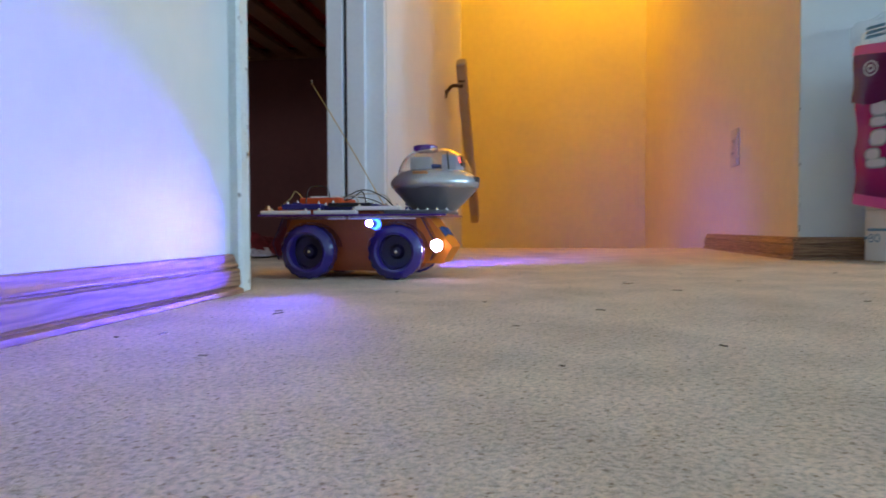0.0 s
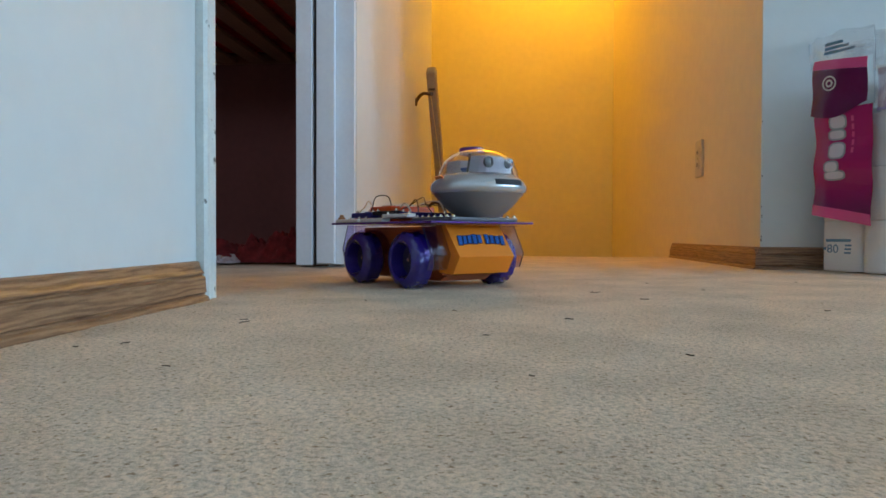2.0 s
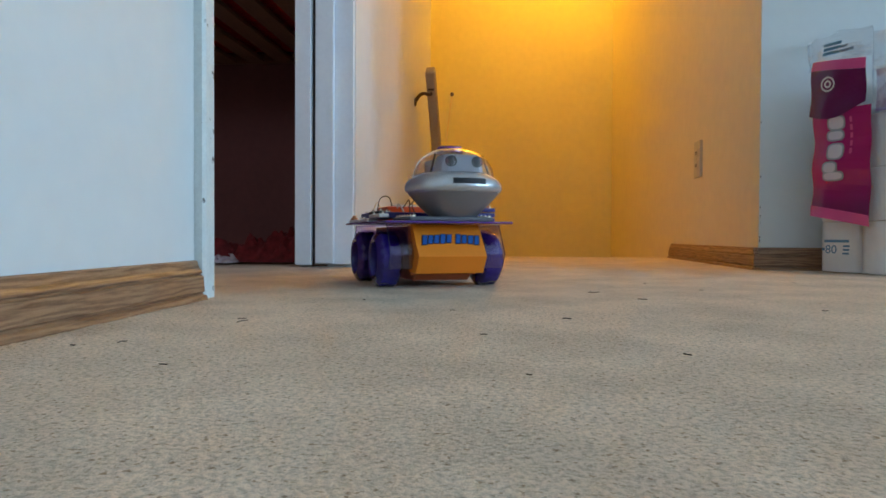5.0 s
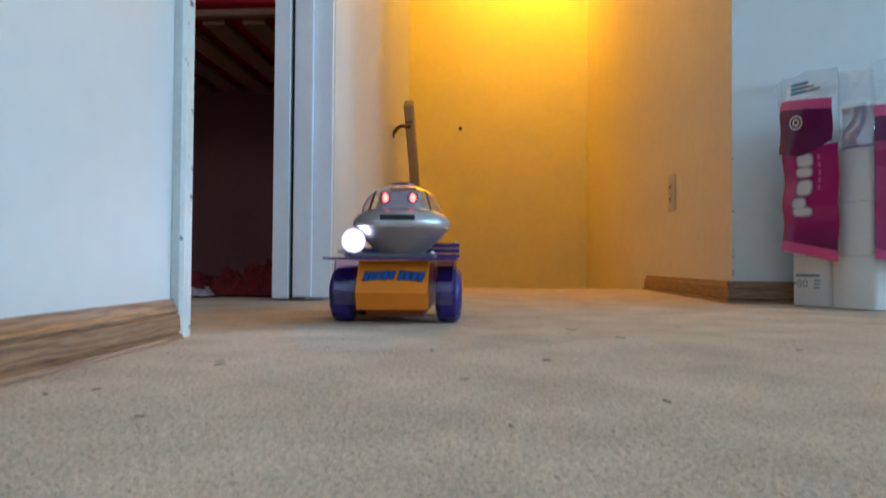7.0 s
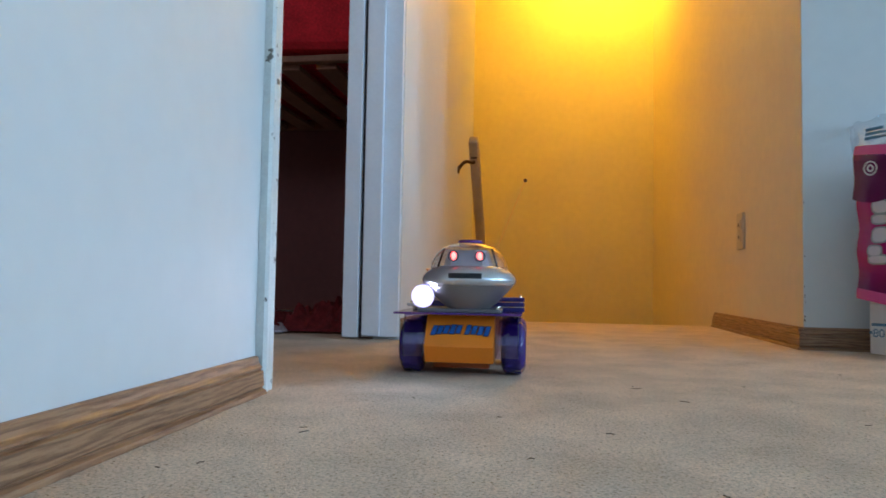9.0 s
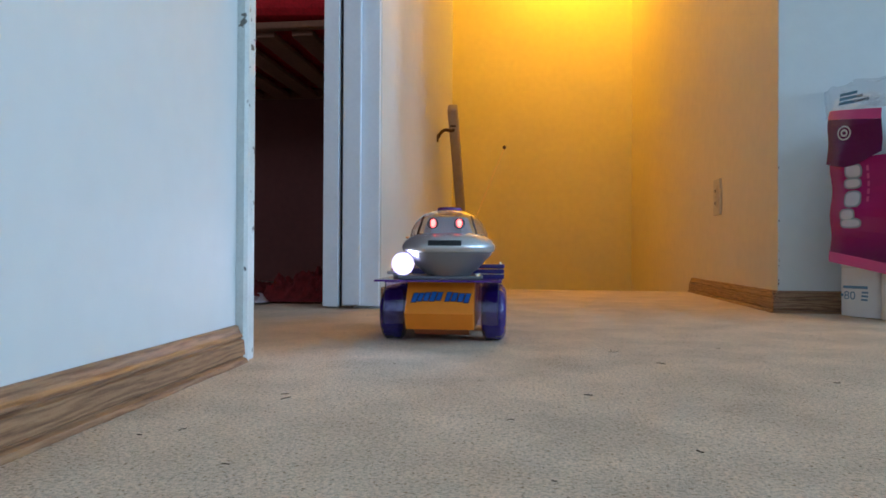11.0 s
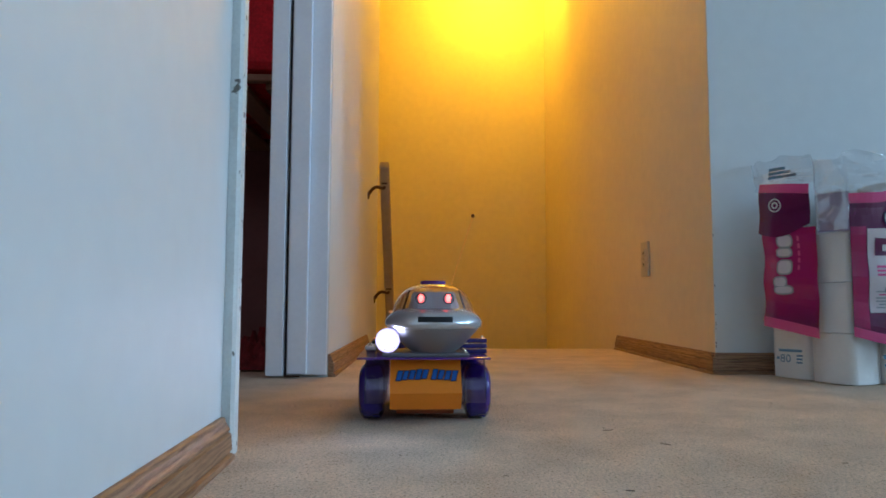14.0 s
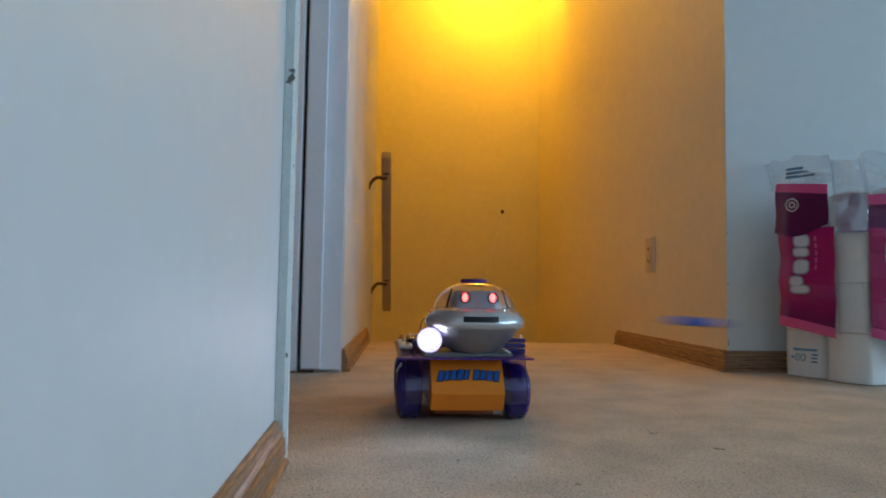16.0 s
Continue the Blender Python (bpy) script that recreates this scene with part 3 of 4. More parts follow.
def tissue_pack():
    pack = tagged(new("tissue_pack"), "opened clear-wrapped pack of toilet paper rolls with magenta print", "toilet paper")
    roll = mesh_of("roll", lathe([(0.020, 0.001), (0.059, 0.0003), (0.0605, 0.0018), (0.0605, 0.05), (0.0605, 0.1130), (0.059, 0.1146), (0.020, 0.1140)], 40, True), TISSUE, True)
    for v in roll.vertices:
        a = math.atan2(v.co.y, v.co.x)
        grow = (1 / max(abs(math.cos(a)), abs(math.sin(a)))) ** 0.50
        v.co.x, v.co.y = v.co.x * grow * 0.985, v.co.y * grow * 0.985
    spots = [(0.708, 1.757), (0.748, 1.650)] + [(0.872 + 0.121 * i, 1.646) for i in range(4)] + [(0.832 + 0.121 * i, 1.762) for i in range(4)]
    for x, y in spots:
        for k in range(4 if x > 0.76 else 3):
            ob = new("roll", roll)
            ob.parent = pack
            ob.location = (x + random.uniform(-1, 1) * 0.002, y + random.uniform(-1, 1) * 0.002, 0.002 + k * 0.1148)
            ob.rotation_euler = (0, 0, radians(25 if x < 0.76 else 0))
    # printed end panel
    e0, e1 = 0.104, 0.236
    end = part("end_panel", wrap_sheet(e0, e1, lambda s: 0.147 - 0.20 * (s - e0), flat(0.362), 0.004), ENDPRINT, pack, "magenta printed end panel")
    part("pink_hem", wrap_sheet(e0, e1, lambda s: 0.130 - 0.20 * (s - e0), lambda s: 0.154 - 0.20 * (s - e0), 0.0052, 16, 3), PINK, end)
    part("plum_fold", wrap_sheet(e0 - 0.008, e1 - 0.012, lambda s: 0.352 + 0.06 * (s - e0) - 0.012 * math.sin(34 * (s - e0)), lambda s: 0.456 - 0.14 * (s - e0), 0.007, 20, 8), PLUM, end, "folded plum top of the panel")
    part("pink_hem", wrap_sheet(e0 - 0.008, e1 - 0.012, lambda s: 0.456 - 0.14 * (s - e0), lambda s: 0.477 - 0.12 * (s - e0), 0.0075, 16, 3), PINK, end)
    # ring emblem and a column of pale blocks in place of the brand
    for r, w in ((0.0165, 0.0035), (0.0085, 0.004)):
        bm = bmesh.new()
        n = 22
        ring = [[bm.verts.new(on_wrap(0.140 + q * math.cos(2 * math.pi * i / n), 0.420 + q * math.sin(2 * math.pi * i / n), 0.0085)) for i in range(n)] for q in (r, r - w)]
        for i in range(n):
            bm.faces.new((ring[0][i], ring[0][(i + 1) % n], ring[1][(i + 1) % n], ring[1][i]))
        part("emblem_ring", bm, PRINTWHITE, end)
    def blob(sc, zc, a, b, off, power=3.0):
        """A rounded printed block."""
        bm = bmesh.new()
        mid, rim, n = bm.verts.new(on_wrap(sc, zc, off)), [], 28
        for k in range(n):
            c, d = math.cos(2 * math.pi * k / n), math.sin(2 * math.pi * k / n)
            rim.append(bm.verts.new(on_wrap(sc + a * math.copysign(abs(c) ** (2 / power), c), zc + b * math.copysign(abs(d) ** (2 / power), d), off)))
        for k in range(n):
            bm.faces.new((mid, rim[k], rim[(k + 1) % n]))
        return bm
    for zc, sc, a, b in ((0.186, 0.155, 0.0200, 0.0080), (0.205, 0.148, 0.0135, 0.0105), (0.240, 0.158, 0.0165, 0.0155), (0.275, 0.157, 0.0165, 0.0090), (0.302, 0.160, 0.0165, 0.0130), (0.329, 0.164, 0.0150, 0.0075)):
        part("brand_shadow", blob(sc, zc + 0.030, a + 0.0035, b + 0.0035, 0.0050), PRINTGREY, end)
        part("brand_block", blob(sc, zc + 0.030, a, b, 0.0057), PRINTWHITE, end)
    for i in range(5):
        part("script_bar", wrap_sheet(0.190, 0.196, flat(0.262 + i * 0.017), flat(0.274 + i * 0.017), 0.0056, 2, 2), PINK, end)
    part("print_bar", wrap_sheet(0.136, 0.190, flat(0.070), flat(0.076), 0.0035, 6, 1), PRINTTEAL, pack)
    for i in range(3):
        part("print_bar", wrap_sheet(0.178, 0.192, flat(0.044 + 0.008 * i), flat(0.048 + 0.008 * i), 0.0035, 3, 1), PRINTTEAL, pack)
    part("print_bar", wrap_sheet(0.132, 0.139, flat(0.052), flat(0.058), 0.0035, 3, 1), PRINTTEAL, pack)
    for i in range(3):
        part("print_bar", wrap_sheet(0.118, 0.190 - 0.014 * i, flat(0.487 + 0.010 * i), flat(0.494 + 0.010 * i), 0.004, 10, 1), PRINTTEAL, pack)
    # front panel
    f0, f1 = 0.304, 0.760

    def top_edge(s):
        return 0.430 + 0.055 * (0.5 - 0.5 * math.cos(math.pi * min(1, max(0, (s - f0 - 0.05) / 0.17))))

    def low_edge(s):
        return 0.114 - 0.020 * math.sin(math.pi * min(1, (s - f0) / 0.2)) + 0.04 * max(0, (s - f0 - 0.16) / 0.2)
    front = part("front_panel", wrap_sheet(f0, f1, low_edge, top_edge, 0.004, 40, 20), PLUM, pack, "plum and magenta printed front panel")
    part("pink_hem", wrap_sheet(f0, f1, lambda s: top_edge(s) - 0.022, lambda s: top_edge(s) + 0.001, 0.0052, 40, 3), PINK, front)
    part("pink_hem", wrap_sheet(f0, f1, lambda s: low_edge(s) - 0.002, lambda s: low_edge(s) + 0.020, 0.0052, 40, 3), PINK, front)
    part("magenta_border", wrap_sheet(f0 + 0.001, f0 + 0.030, lambda s: low_edge(s) + 0.022, flat(0.355), 0.0052, 6, 12), MAGENTA, front)
    part("info_box", wrap_sheet(f0 + 0.032, f1, flat(0.164), flat(0.350), 0.0054, 40, 14), PRINTWHITE, front, "white printed information box")
    part("dark_label", wrap_sheet(f0 + 0.046, f0 + 0.20, flat(0.290), lambda s: 0.332 - 0.06 * (s - f0), 0.0064, 16, 4), PLUM, front)
    for i in range(2):
        part("label_block", wrap_sheet(f0 + 0.062 + 0.078 * i, f0 + 0.102 + 0.07 * i, flat(0.300), flat(0.314), 0.0072, 6, 2), PRINTWHITE, front)
    for i in range(15):
        left = f0 + 0.118 if i < 9 else f0 + 0.045
        part("text_bar", wrap_sheet(left + 0.006 * (i % 3 == 1), f0 + 0.245 - 0.012 * (i % 4 == 2), flat(0.272 - i * 0.0070), flat(0.2750 - i * 0.0070), 0.0064, 16, 1), PINK if i in (4, 5, 6, 10) else PRINTGREY, front)
    for i in range(3):
        part("text_bar", wrap_sheet(f0 + 0.048, f0 + 0.080, flat(0.245 + i * 0.009), flat(0.250 + i * 0.009), 0.0064, 4, 1), PINK, front)
    part("round_seal", blob(f0 + 0.074, 0.215, 0.0105, 0.0105, 0.0064, 2.0), LETTERDARK, front)
    part("round_seal", blob(f0 + 0.074, 0.215, 0.0065, 0.0065, 0.0068, 2.0), PINK, front)
    part("pink_ribbon", wrap_sheet(f0 + 0.085, f0 + 0.105, flat(0.240), flat(0.268), 0.0064, 4, 4), PINK, front)
    bm = bmesh.new()
    mid = bm.verts.new(on_wrap(f0 + 0.127, 0.376, 0.0064))
    rim = []
    for k in range(44):
        q = 1.0 if k % 2 else 0.74
        rim.append(bm.verts.new(on_wrap(f0 + 0.127 + 0.050 * q * math.cos(2 * math.pi * k / 44), 0.378 + 0.032 * q * math.sin(2 * math.pi * k / 44), 0.0064)))
    for k in range(44):
        bm.faces.new((mid, rim[k], rim[(k + 1) % 44]))
    part("brand_burst", bm, PINK, front)
    for k, (ds, a, b) in enumerate(((-0.044, 0.012, 0.015), (-0.018, 0.011, 0.010), (0.004, 0.008, 0.010), (0.024, 0.011, 0.010), (0.046, 0.011, 0.010))):
        part("brand_shadow", blob(f0 + 0.127 + ds, 0.372, a + 0.003, b + 0.003, 0.0070), LETTERDARK, front)
        part("brand_block", blob(f0 + 0.127 + ds, 0.372, a, b, 0.0076), PRINTWHITE, front)
    code = part("code_label", wrap_sheet(f0 + 0.100, f0 + 0.148, flat(0.062), flat(0.098), 0.0074, 8, 2), PRINTWHITE, front)
    for i in range(11):
        part("code_bar", wrap_sheet(f0 + 0.103 + i * 0.004, f0 + 0.105 + i * 0.004 + 0.001 * (i % 2), flat(0.066), flat(0.095), 0.0080, 1, 1), LETTERDARK, code)
    for i in range(2):
        part("print_bar", wrap_sheet(f0 + 0.055, f0 + 0.085, flat(0.047 + 0.016 * i), flat(0.052 + 0.020 * i), 0.0035, 4, 1), PRINTTEAL, pack)
    # the number that can be read on the end
    text = bpy.data.curves.new("number_text", "FONT")
    text.body, text.size, text.extrude = "80", 0.026, 0.0002
    num = new("number_print", text)
    num.parent = pack
    p, q = on_wrap(0.142, 0.046, 0.006), on_wrap(0.172, 0.046, 0.006)
    num.matrix_world = Matrix.Translation(p) @ Matrix.Rotation(math.atan2(q.y - p.y, q.x - p.x), 4, "Z") @ pose(0, 0, 0, 90, 0, 0)
    text.materials.append(PRINTTEAL)
    # crumpled clear film standing above the rolls
    bm = bmesh.new()
    nu, nv = 130, 26
    grid = []
    for j in range(nv + 1):
        row = []
        for i in range(nu + 1):
            s = 0.03 + 0.75 * i / nu
            v = j / nv
            low = 0.35 if 0.236 < s < 0.304 else (0.466 if s < 0.246 else 0.42 + 0.055 * min(1, max(0, (s - 0.37) / 0.17)))
            p = on_wrap(s, low + (0.556 - low) * v * (0.86 + 0.14 * noise.noise(Vector((s * 9, 2, 2)))), 0.002)
            inward = 0.05 * max(0, v - 0.5) * 2
            wob = 0.040 * v * noise.noise(Vector((s * 17, v * 3, 3.3))) + 0.020 * v * (0.5 - abs(noise.noise(Vector((s * 34 + v * 3, v * 7, 8.3))))) + 0.004 * noise.noise(Vector((s * 90, v * 16, 1.3)))
            p += Vector((0.35 * wob + 0.4 * inward, wob + inward, 0.5 * wob))
            row.append(bm.verts.new(p))
        grid.append(row)
    for a, b in zip(grid, grid[1:]):
        for i in range(nu):
            bm.faces.new((a[i], a[i + 1], b[i + 1], b[i]))
    part("film", bm, FILM, pack, "crumpled clear plastic film", True)
    part("lilac_lining", wrap_sheet(0.226, 0.310, flat(0.350), flat(0.440), -0.03, 10, 6), LILAC, pack, "lilac printed film behind")
    pack.matrix_world = Matrix.Translation((0.0407, 0.036, -0.004)) @ Matrix.Diagonal((0.974, 0.974, 1.007, 1))
    return pack


tissue_pack()


# ---- the toy rover ----
def wheel_mesh():
    """A wide tyre with a knobbed tread and an open hollow middle."""
    r, w = 0.0425, 0.040
    bm = lathe([(0.020, -0.5 * w), (0.030, -0.5 * w), (0.038, -0.43 * w), (r, -0.30 * w), (r, -0.12 * w), (r, -0.03 * w), (r, 0.03 * w), (r, 0.12 * w), (r, 0.30 * w), (0.038, 0.43 * w), (0.031, 0.5 * w), (0.0275, 0.46 * w), (0.0255, 0.3 * w), (0.025, -0.1 * w), (0.020, -0.1 * w)], 72, True)
    for v in bm.verts:
        q = math.hypot(v.co.x, v.co.y)
        if q > 0.0415 and abs(v.co.z) > 0.002:
            a = math.atan2(v.co.y, v.co.x) + (math.pi / 18 if v.co.z > 0 else 0)
            grow = 1.020 if math.sin(18 * a + 0.4) > 0 else 0.992
            v.co.x, v.co.y = v.co.x * grow, v.co.y * grow
    return bm


def lamp_cup(name, parent, at, turn, radius, depth, glowing, label, lens=0.0, arm=(0.012, 0, 0)):
    """A small lamp: a black open cup with a glowing lens at its bottom, opening along its +x, on an arm about its pivot."""
    cup = part(name, put(lathe([(0, -0.001), (radius + 0.001, -0.001), (radius + 0.001, depth), (radius, depth), (radius, 0.0), (0, 0.0)], 18), pose(0, 0, 0, 0, 90, 0)), GREY, parent, label, True)
    if lens:
        bead = lathe([(radius * 0.98, 0.0004), (radius * 0.9, lens * 0.5), (radius * 0.5, lens * 0.9), (0, lens)], 18)
    else:
        bead = lathe([(radius * 0.98, 0.0006), (0, 0.0008)], 18)
    part("lens", put(bead, pose(0, 0, 0, 0, 90, 0)), glowing, cup, "glowing lens", True)
    for piece in (cup.data, cup.children[0].data):
        piece.transform(Matrix.Translation(arm))
    cup.matrix_basis = pose(*at, 0, 0, 0) @ turn
    return cup


def aim(azimuth, rise=0.0):
    return Matrix.Rotation(radians(azimuth), 4, "Z") @ Matrix.Rotation(radians(-rise), 4, "Y")


HX, HY = 0.117, 0.012      # the head's centre on the rover
ROVER = tagged(new("toy_rover"), "snap-circuit toy rover with violet wheels and a silver saucer head", "toy robot")
LAMPS = {}
WHEELS = []


def rover():
    r = ROVER
    # body block and front card
    part("body", extrude([(-0.128, 0.030), (-0.120, 0.020), (0.110, 0.020), (0.120, 0.034), (0.104, 0.094), (-0.120, 0.094)], 0.106, "y", -0.053), BODYORANGE, r, "orange plastic body")
    card = part("front_card", extrude([(0.104, 0.024), (0.139, 0.023), (0.155, 0.049), (0.118, 0.097), (0.096, 0.097)], 0.108, "y", -0.054), ORANGE, r, "orange folded card front")
    bmesh_card = Matrix.Translation((0.1555, 0, 0.0492)) @ Matrix.Rotation(-math.atan2(0.037, 0.048), 4, "Y")
    widths = (1.0, 1.1, 1.05, 0.95, 0.55, 1.0, 1.05, 1.05, 0.95, 1.0)
    y = 0.047
    for i, w in enumerate(widths):
        if i != 4:
            lift = 0.0028 * math.cos((i - 4.5) * 0.35)
            h = 0.0145 if i % 3 else 0.0165
            slant = 0.002
            for nm, grow, off, mat in (("name_shadow", 0.0012, 0.0002, LETTERDARK), ("name_block", 0.0, 0.0007, LETTERBLUE)):
                o = [(y + slant + grow, lift + 0.030 + h / 2 + grow), (y - 0.0066 * w + slant - grow, lift + 0.030 + h / 2 + grow), (y - 0.0066 * w - slant - grow, lift + 0.030 - h / 2 - grow), (y - slant + grow, lift + 0.030 - h / 2 - grow)]
                part(nm, put(extrude(o, 0.0004, "x", off), bmesh_card), mat, card)
        y -= 0.0096 * w
    part("belly", extrude([(-0.10, 0.020), (-0.085, 0.010), (0.095, 0.010), (0.112, 0.020)], 0.09, "y", -0.045), BODYORANGE, r)
    # clear shells outside the body
    hexa = [(-0.112, 0.097), (-0.130, 0.056), (-0.120, 0.030)]
    hexb = [(0.112, 0.097), (0.136, 0.052), (0.126, 0.030)]

    def strip(pts, y0, y1, t=0.0014):
        return extrude(list(pts) + [(x - math.copysign(t, x), z - 0.0006) for x, z in reversed(pts)], y1 - y0, "y", y0)
    for sgn in (-1, 1):
        y0, y1 = sorted((sgn * 0.056, sgn * 0.092))
        part("front_guard", strip(hexb, y0, y1), GUARD, r, "clear violet plastic guard")
        part("rear_guard", strip(hexa, y0, y1), GUARD, r, "clear violet plastic guard")
        for pts in (hexa, hexb):
            outer = y0 if sgn < 0 else y1
            part("guard_edge", tube([(x, outer, z) for x, z in pts], 0.0008, 5), HUB, r, "dark edge of the clear guard")
        part("top_guard", solid(-0.114, 0.122, y0, y1, 0.0955, 0.0968), GUARD, r)
        for x in (-0.071, 0.071):
            arch = [(x + 0.047 * math.cos(a), 0.0425 + 0.047 * math.sin(a)) for a in np.linspace(0.15, math.pi - 0.15, 13)]
            arch += [(x + 0.0455 * math.cos(a), 0.0425 + 0.0455 * math.sin(a)) for a in np.linspace(math.pi - 0.15, 0.15, 13)]
            part("wheel_arch", extrude(arch, 0.030, "y", y0 + (0.004 if sgn > 0 else 0.004)), GUARD, r, "", True)
    # wheels
    me, hub = mesh_of("tyre", wheel_mesh(), TYRE, True), mesh_of("rim", joined(lathe([(0, -0.016), (0.0250, -0.016), (0.0250, -0.002), (0.012, -0.004), (0.007, 0.002), (0, 0.002)], 24)), HUB, True)
    axle = mesh_of("axle_cap", lathe([(0, 0.006), (0.0025, 0.005), (0.003, 0.001)], 10), STUD, True)
    for x in (-0.071, 0.071):
        for sgn in (-1, 1):
            w = new("wheel", me)
            w.parent = r
            tagged(w, "violet plastic wheel with a knobbed tread")
            w.matrix_basis = pose(x, sgn * 0.084, 0.0425, -90 * sgn, 0, 0)
            for nm, data in (("rim", hub), ("axle_cap", axle)):
                c = new(nm, data)
                c.parent = w
            WHEELS.append((w, x, sgn))
    # deck and what is snapped on it
    part("deck", joined(solid(-0.150, 0.152, -0.104, 0.098, 0.0985, 0.1018, 0.0012)), DECK, r, "violet translucent snap base plate")
    studs = mesh_of("stud", joined(lathe([(0, 0.0042), (0.0014, 0.004), (0.0018, 0.0024), (0.0030, 0.002), (0.0030, 0.0)], 10)), STUD, True)

    def snap(name, x0, x1, y0, y1, z0, z1, mat, label=""):
        p = part(name, solid(x0, x1, y0, y1, z0, z1, 0.0018), mat, r, label)
        for ex, ey in ((x0 + 0.007, (y0 + y1) / 2), (x1 - 0.007, (y0 + y1) / 2)) if x1 - x0 > y1 - y0 else (((x0 + x1) / 2, y0 + 0.007), ((x0 + x1) / 2, y1 - 0.007)):
            s = new("stud", studs)
            s.parent, s.location = p, (ex, ey, z1)
        return p
    white = "white snap-together circuit strip"
    snap("snap_strip", -0.148, -0.068, -0.098, -0.082, 0.102, 0.108, WHITEPART, white)
    snap("snap_strip", -0.060, 0.010, -0.098, -0.082, 0.102, 0.108, WHITEPART, white)
    snap("snap_strip", 0.006, 0.080, -0.096, -0.080, 0.108, 0.114, WHITEPART, white)
    snap("snap_strip", -0.146, -0.070, 0.080, 0.096, 0.102, 0.108, WHITEPART, white)
    snap("snap_strip", -0.146, -0.130, -0.080, 0.070, 0.102, 0.108, WHITEPART, white)
    blue = "blue snap-together circuit block"
    snap("snap_block", -0.118, -0.052, -0.082, -0.064, 0.110, 0.119, BLUEPART, blue)
    snap("snap_block", -0.058, 0.018, -0.070, -0.054, 0.108, 0.117, BLUEPART, blue)
    snap("snap_block", -0.110, -0.094, -0.060, 0.050, 0.114, 0.122, BLUEPART, blue)
    for i in range(3):
        snap("snap_block", 0.058, 0.076, 0.044, 0.101, 0.102 + 0.0085 * i, 0.109 + 0.0085 * i, BLUEPART, blue)
    snap("snap_block", -0.090, 0.005, 0.040, 0.058, 0.108, 0.115, BLUEPART, blue)
    snap("snap_block", 0.022, 0.040, -0.078, 0.020, 0.108, 0.118, BLUEPART, blue)
    snap("snap_block", -0.040, 0.030, -0.086, -0.072, 0.114, 0.120, DARK, "black snap-together circuit block")
    snap("snap_block", -0.130, -0.112, -0.070, 0.060, 0.108, 0.115, REDORANGE, "red-orange snap-together circuit block")
    part("receiver", solid(-0.098, -0.028, -0.056, 0.034, 0.102, 0.130, 0.003), REDORANGE, r, "red-orange receiver block")
    part("motor_block", solid(-0.022, 0.034, -0.046, 0.046, 0.102, 0.113, 0.003), BODYORANGE, r, "dark red control block")
    part("ic_block", solid(-0.085, -0.040, -0.040, 0.000, 0.130, 0.133, 0.001), WHITEPART, r)
    part("head_base", solid(0.046, 0.150, -0.066, 0.066, 0.102, 0.1085, 0.003), GREY, r, "grey stud plate under the head")
    for i in range(7):
        for sgn in (-1, 1):
            s = new("stud", studs)
            s.parent, s.location = r, (0.054 + 0.0155 * i, sgn * 0.060, 0.108)
    post = part("terminal_post", lathe([(0, 0.008), (0.0035, 0.008), (0.0035, 0.004), (0.006, 0.0035), (0.006, 0), (0, 0)], 14), COPPER, r, "copper terminal post", True)
    post.location = (-0.138, -0.090, 0.108)
    for pts, mat, rad in (
            ([(-0.086, -0.060, 0.118), (-0.080, -0.055, 0.146), (-0.055, -0.045, 0.146), (-0.050, -0.040, 0.120)], BLACKWIRE, 0.0009),
            ([(-0.060, -0.040, 0.122), (-0.020, -0.030, 0.128), (0.000, -0.025, 0.140), (0.008, -0.025, 0.112)], BLACKWIRE, 0.0009),
            ([(-0.050, -0.020, 0.122), (-0.005, -0.010, 0.144), (0.035, -0.030, 0.132), (0.060, -0.030, 0.110)], BLACKWIRE, 0.0009),
            ([(-0.070, 0.010, 0.122), (-0.030, 0.010, 0.136), (0.030, 0.000, 0.136), (0.050, 0.000, 0.110)], WHITEWIRE, 0.0011),
            ([(-0.040, -0.035, 0.122), (-0.012, -0.040, 0.134), (-0.004, -0.034, 0.122), (-0.014, -0.030, 0.114)], WHITEWIRE, 0.0013),
            ([(-0.130, -0.070, 0.112), (-0.112, -0.060, 0.128), (-0.104, -0.055, 0.140), (-0.090, -0.050, 0.124)], BRASSWIRE, 0.0006),
            ([(-0.090, 0.030, 0.120), (-0.050, 0.020, 0.134), (0.000, 0.030, 0.130), (0.030, 0.060, 0.112)], BLACKWIRE, 0.0009)):
        part("wire", tube(arc(pts, 8), rad, 6), mat, r, "", True)
    # whip aerial with a dark tip
    aerial = part("aerial", tube(arc([(0.030, 0.020, 0.112), (-0.020, 0.042, 0.190), (-0.075, 0.070, 0.272), (-0.130, 0.098, 0.350)], 8), 0.0008, 5), BRASSWIRE, r, "thin springy wire aerial", True)
    part("aerial_tip", put(lathe([(0, -0.0045), (0.0026, -0.003), (0.0036, 0), (0.0026, 0.003), (0, 0.0045)], 12), pose(-0.131, 0.0985, 0.353)), BRONZE, aerial, "dark rounded tip", True)
    # saucer head
    head = part("head", put(lathe([(0, 0.108), (0.030, 0.108), (0.034, 0.112), (0.044, 0.1195), (0.055, 0.1305), (0.067, 0.1435), (0.0705, 0.1475)], 64), pose(HX, HY, -0.003)), DARKSILVER, r, "silver flying-saucer head", True)
    part("saucer_rim", put(lathe([(0.0695, 0.1475), (0.0735, 0.150), (0.0755, 0.155), (0.0750, 0.160), (0.0710, 0.1665), (0.0650, 0.1720), (0.0560, 0.1775), (0.0500, 0.1785)], 64), pose(HX, HY, -0.003)), SILVER, head, "", True)
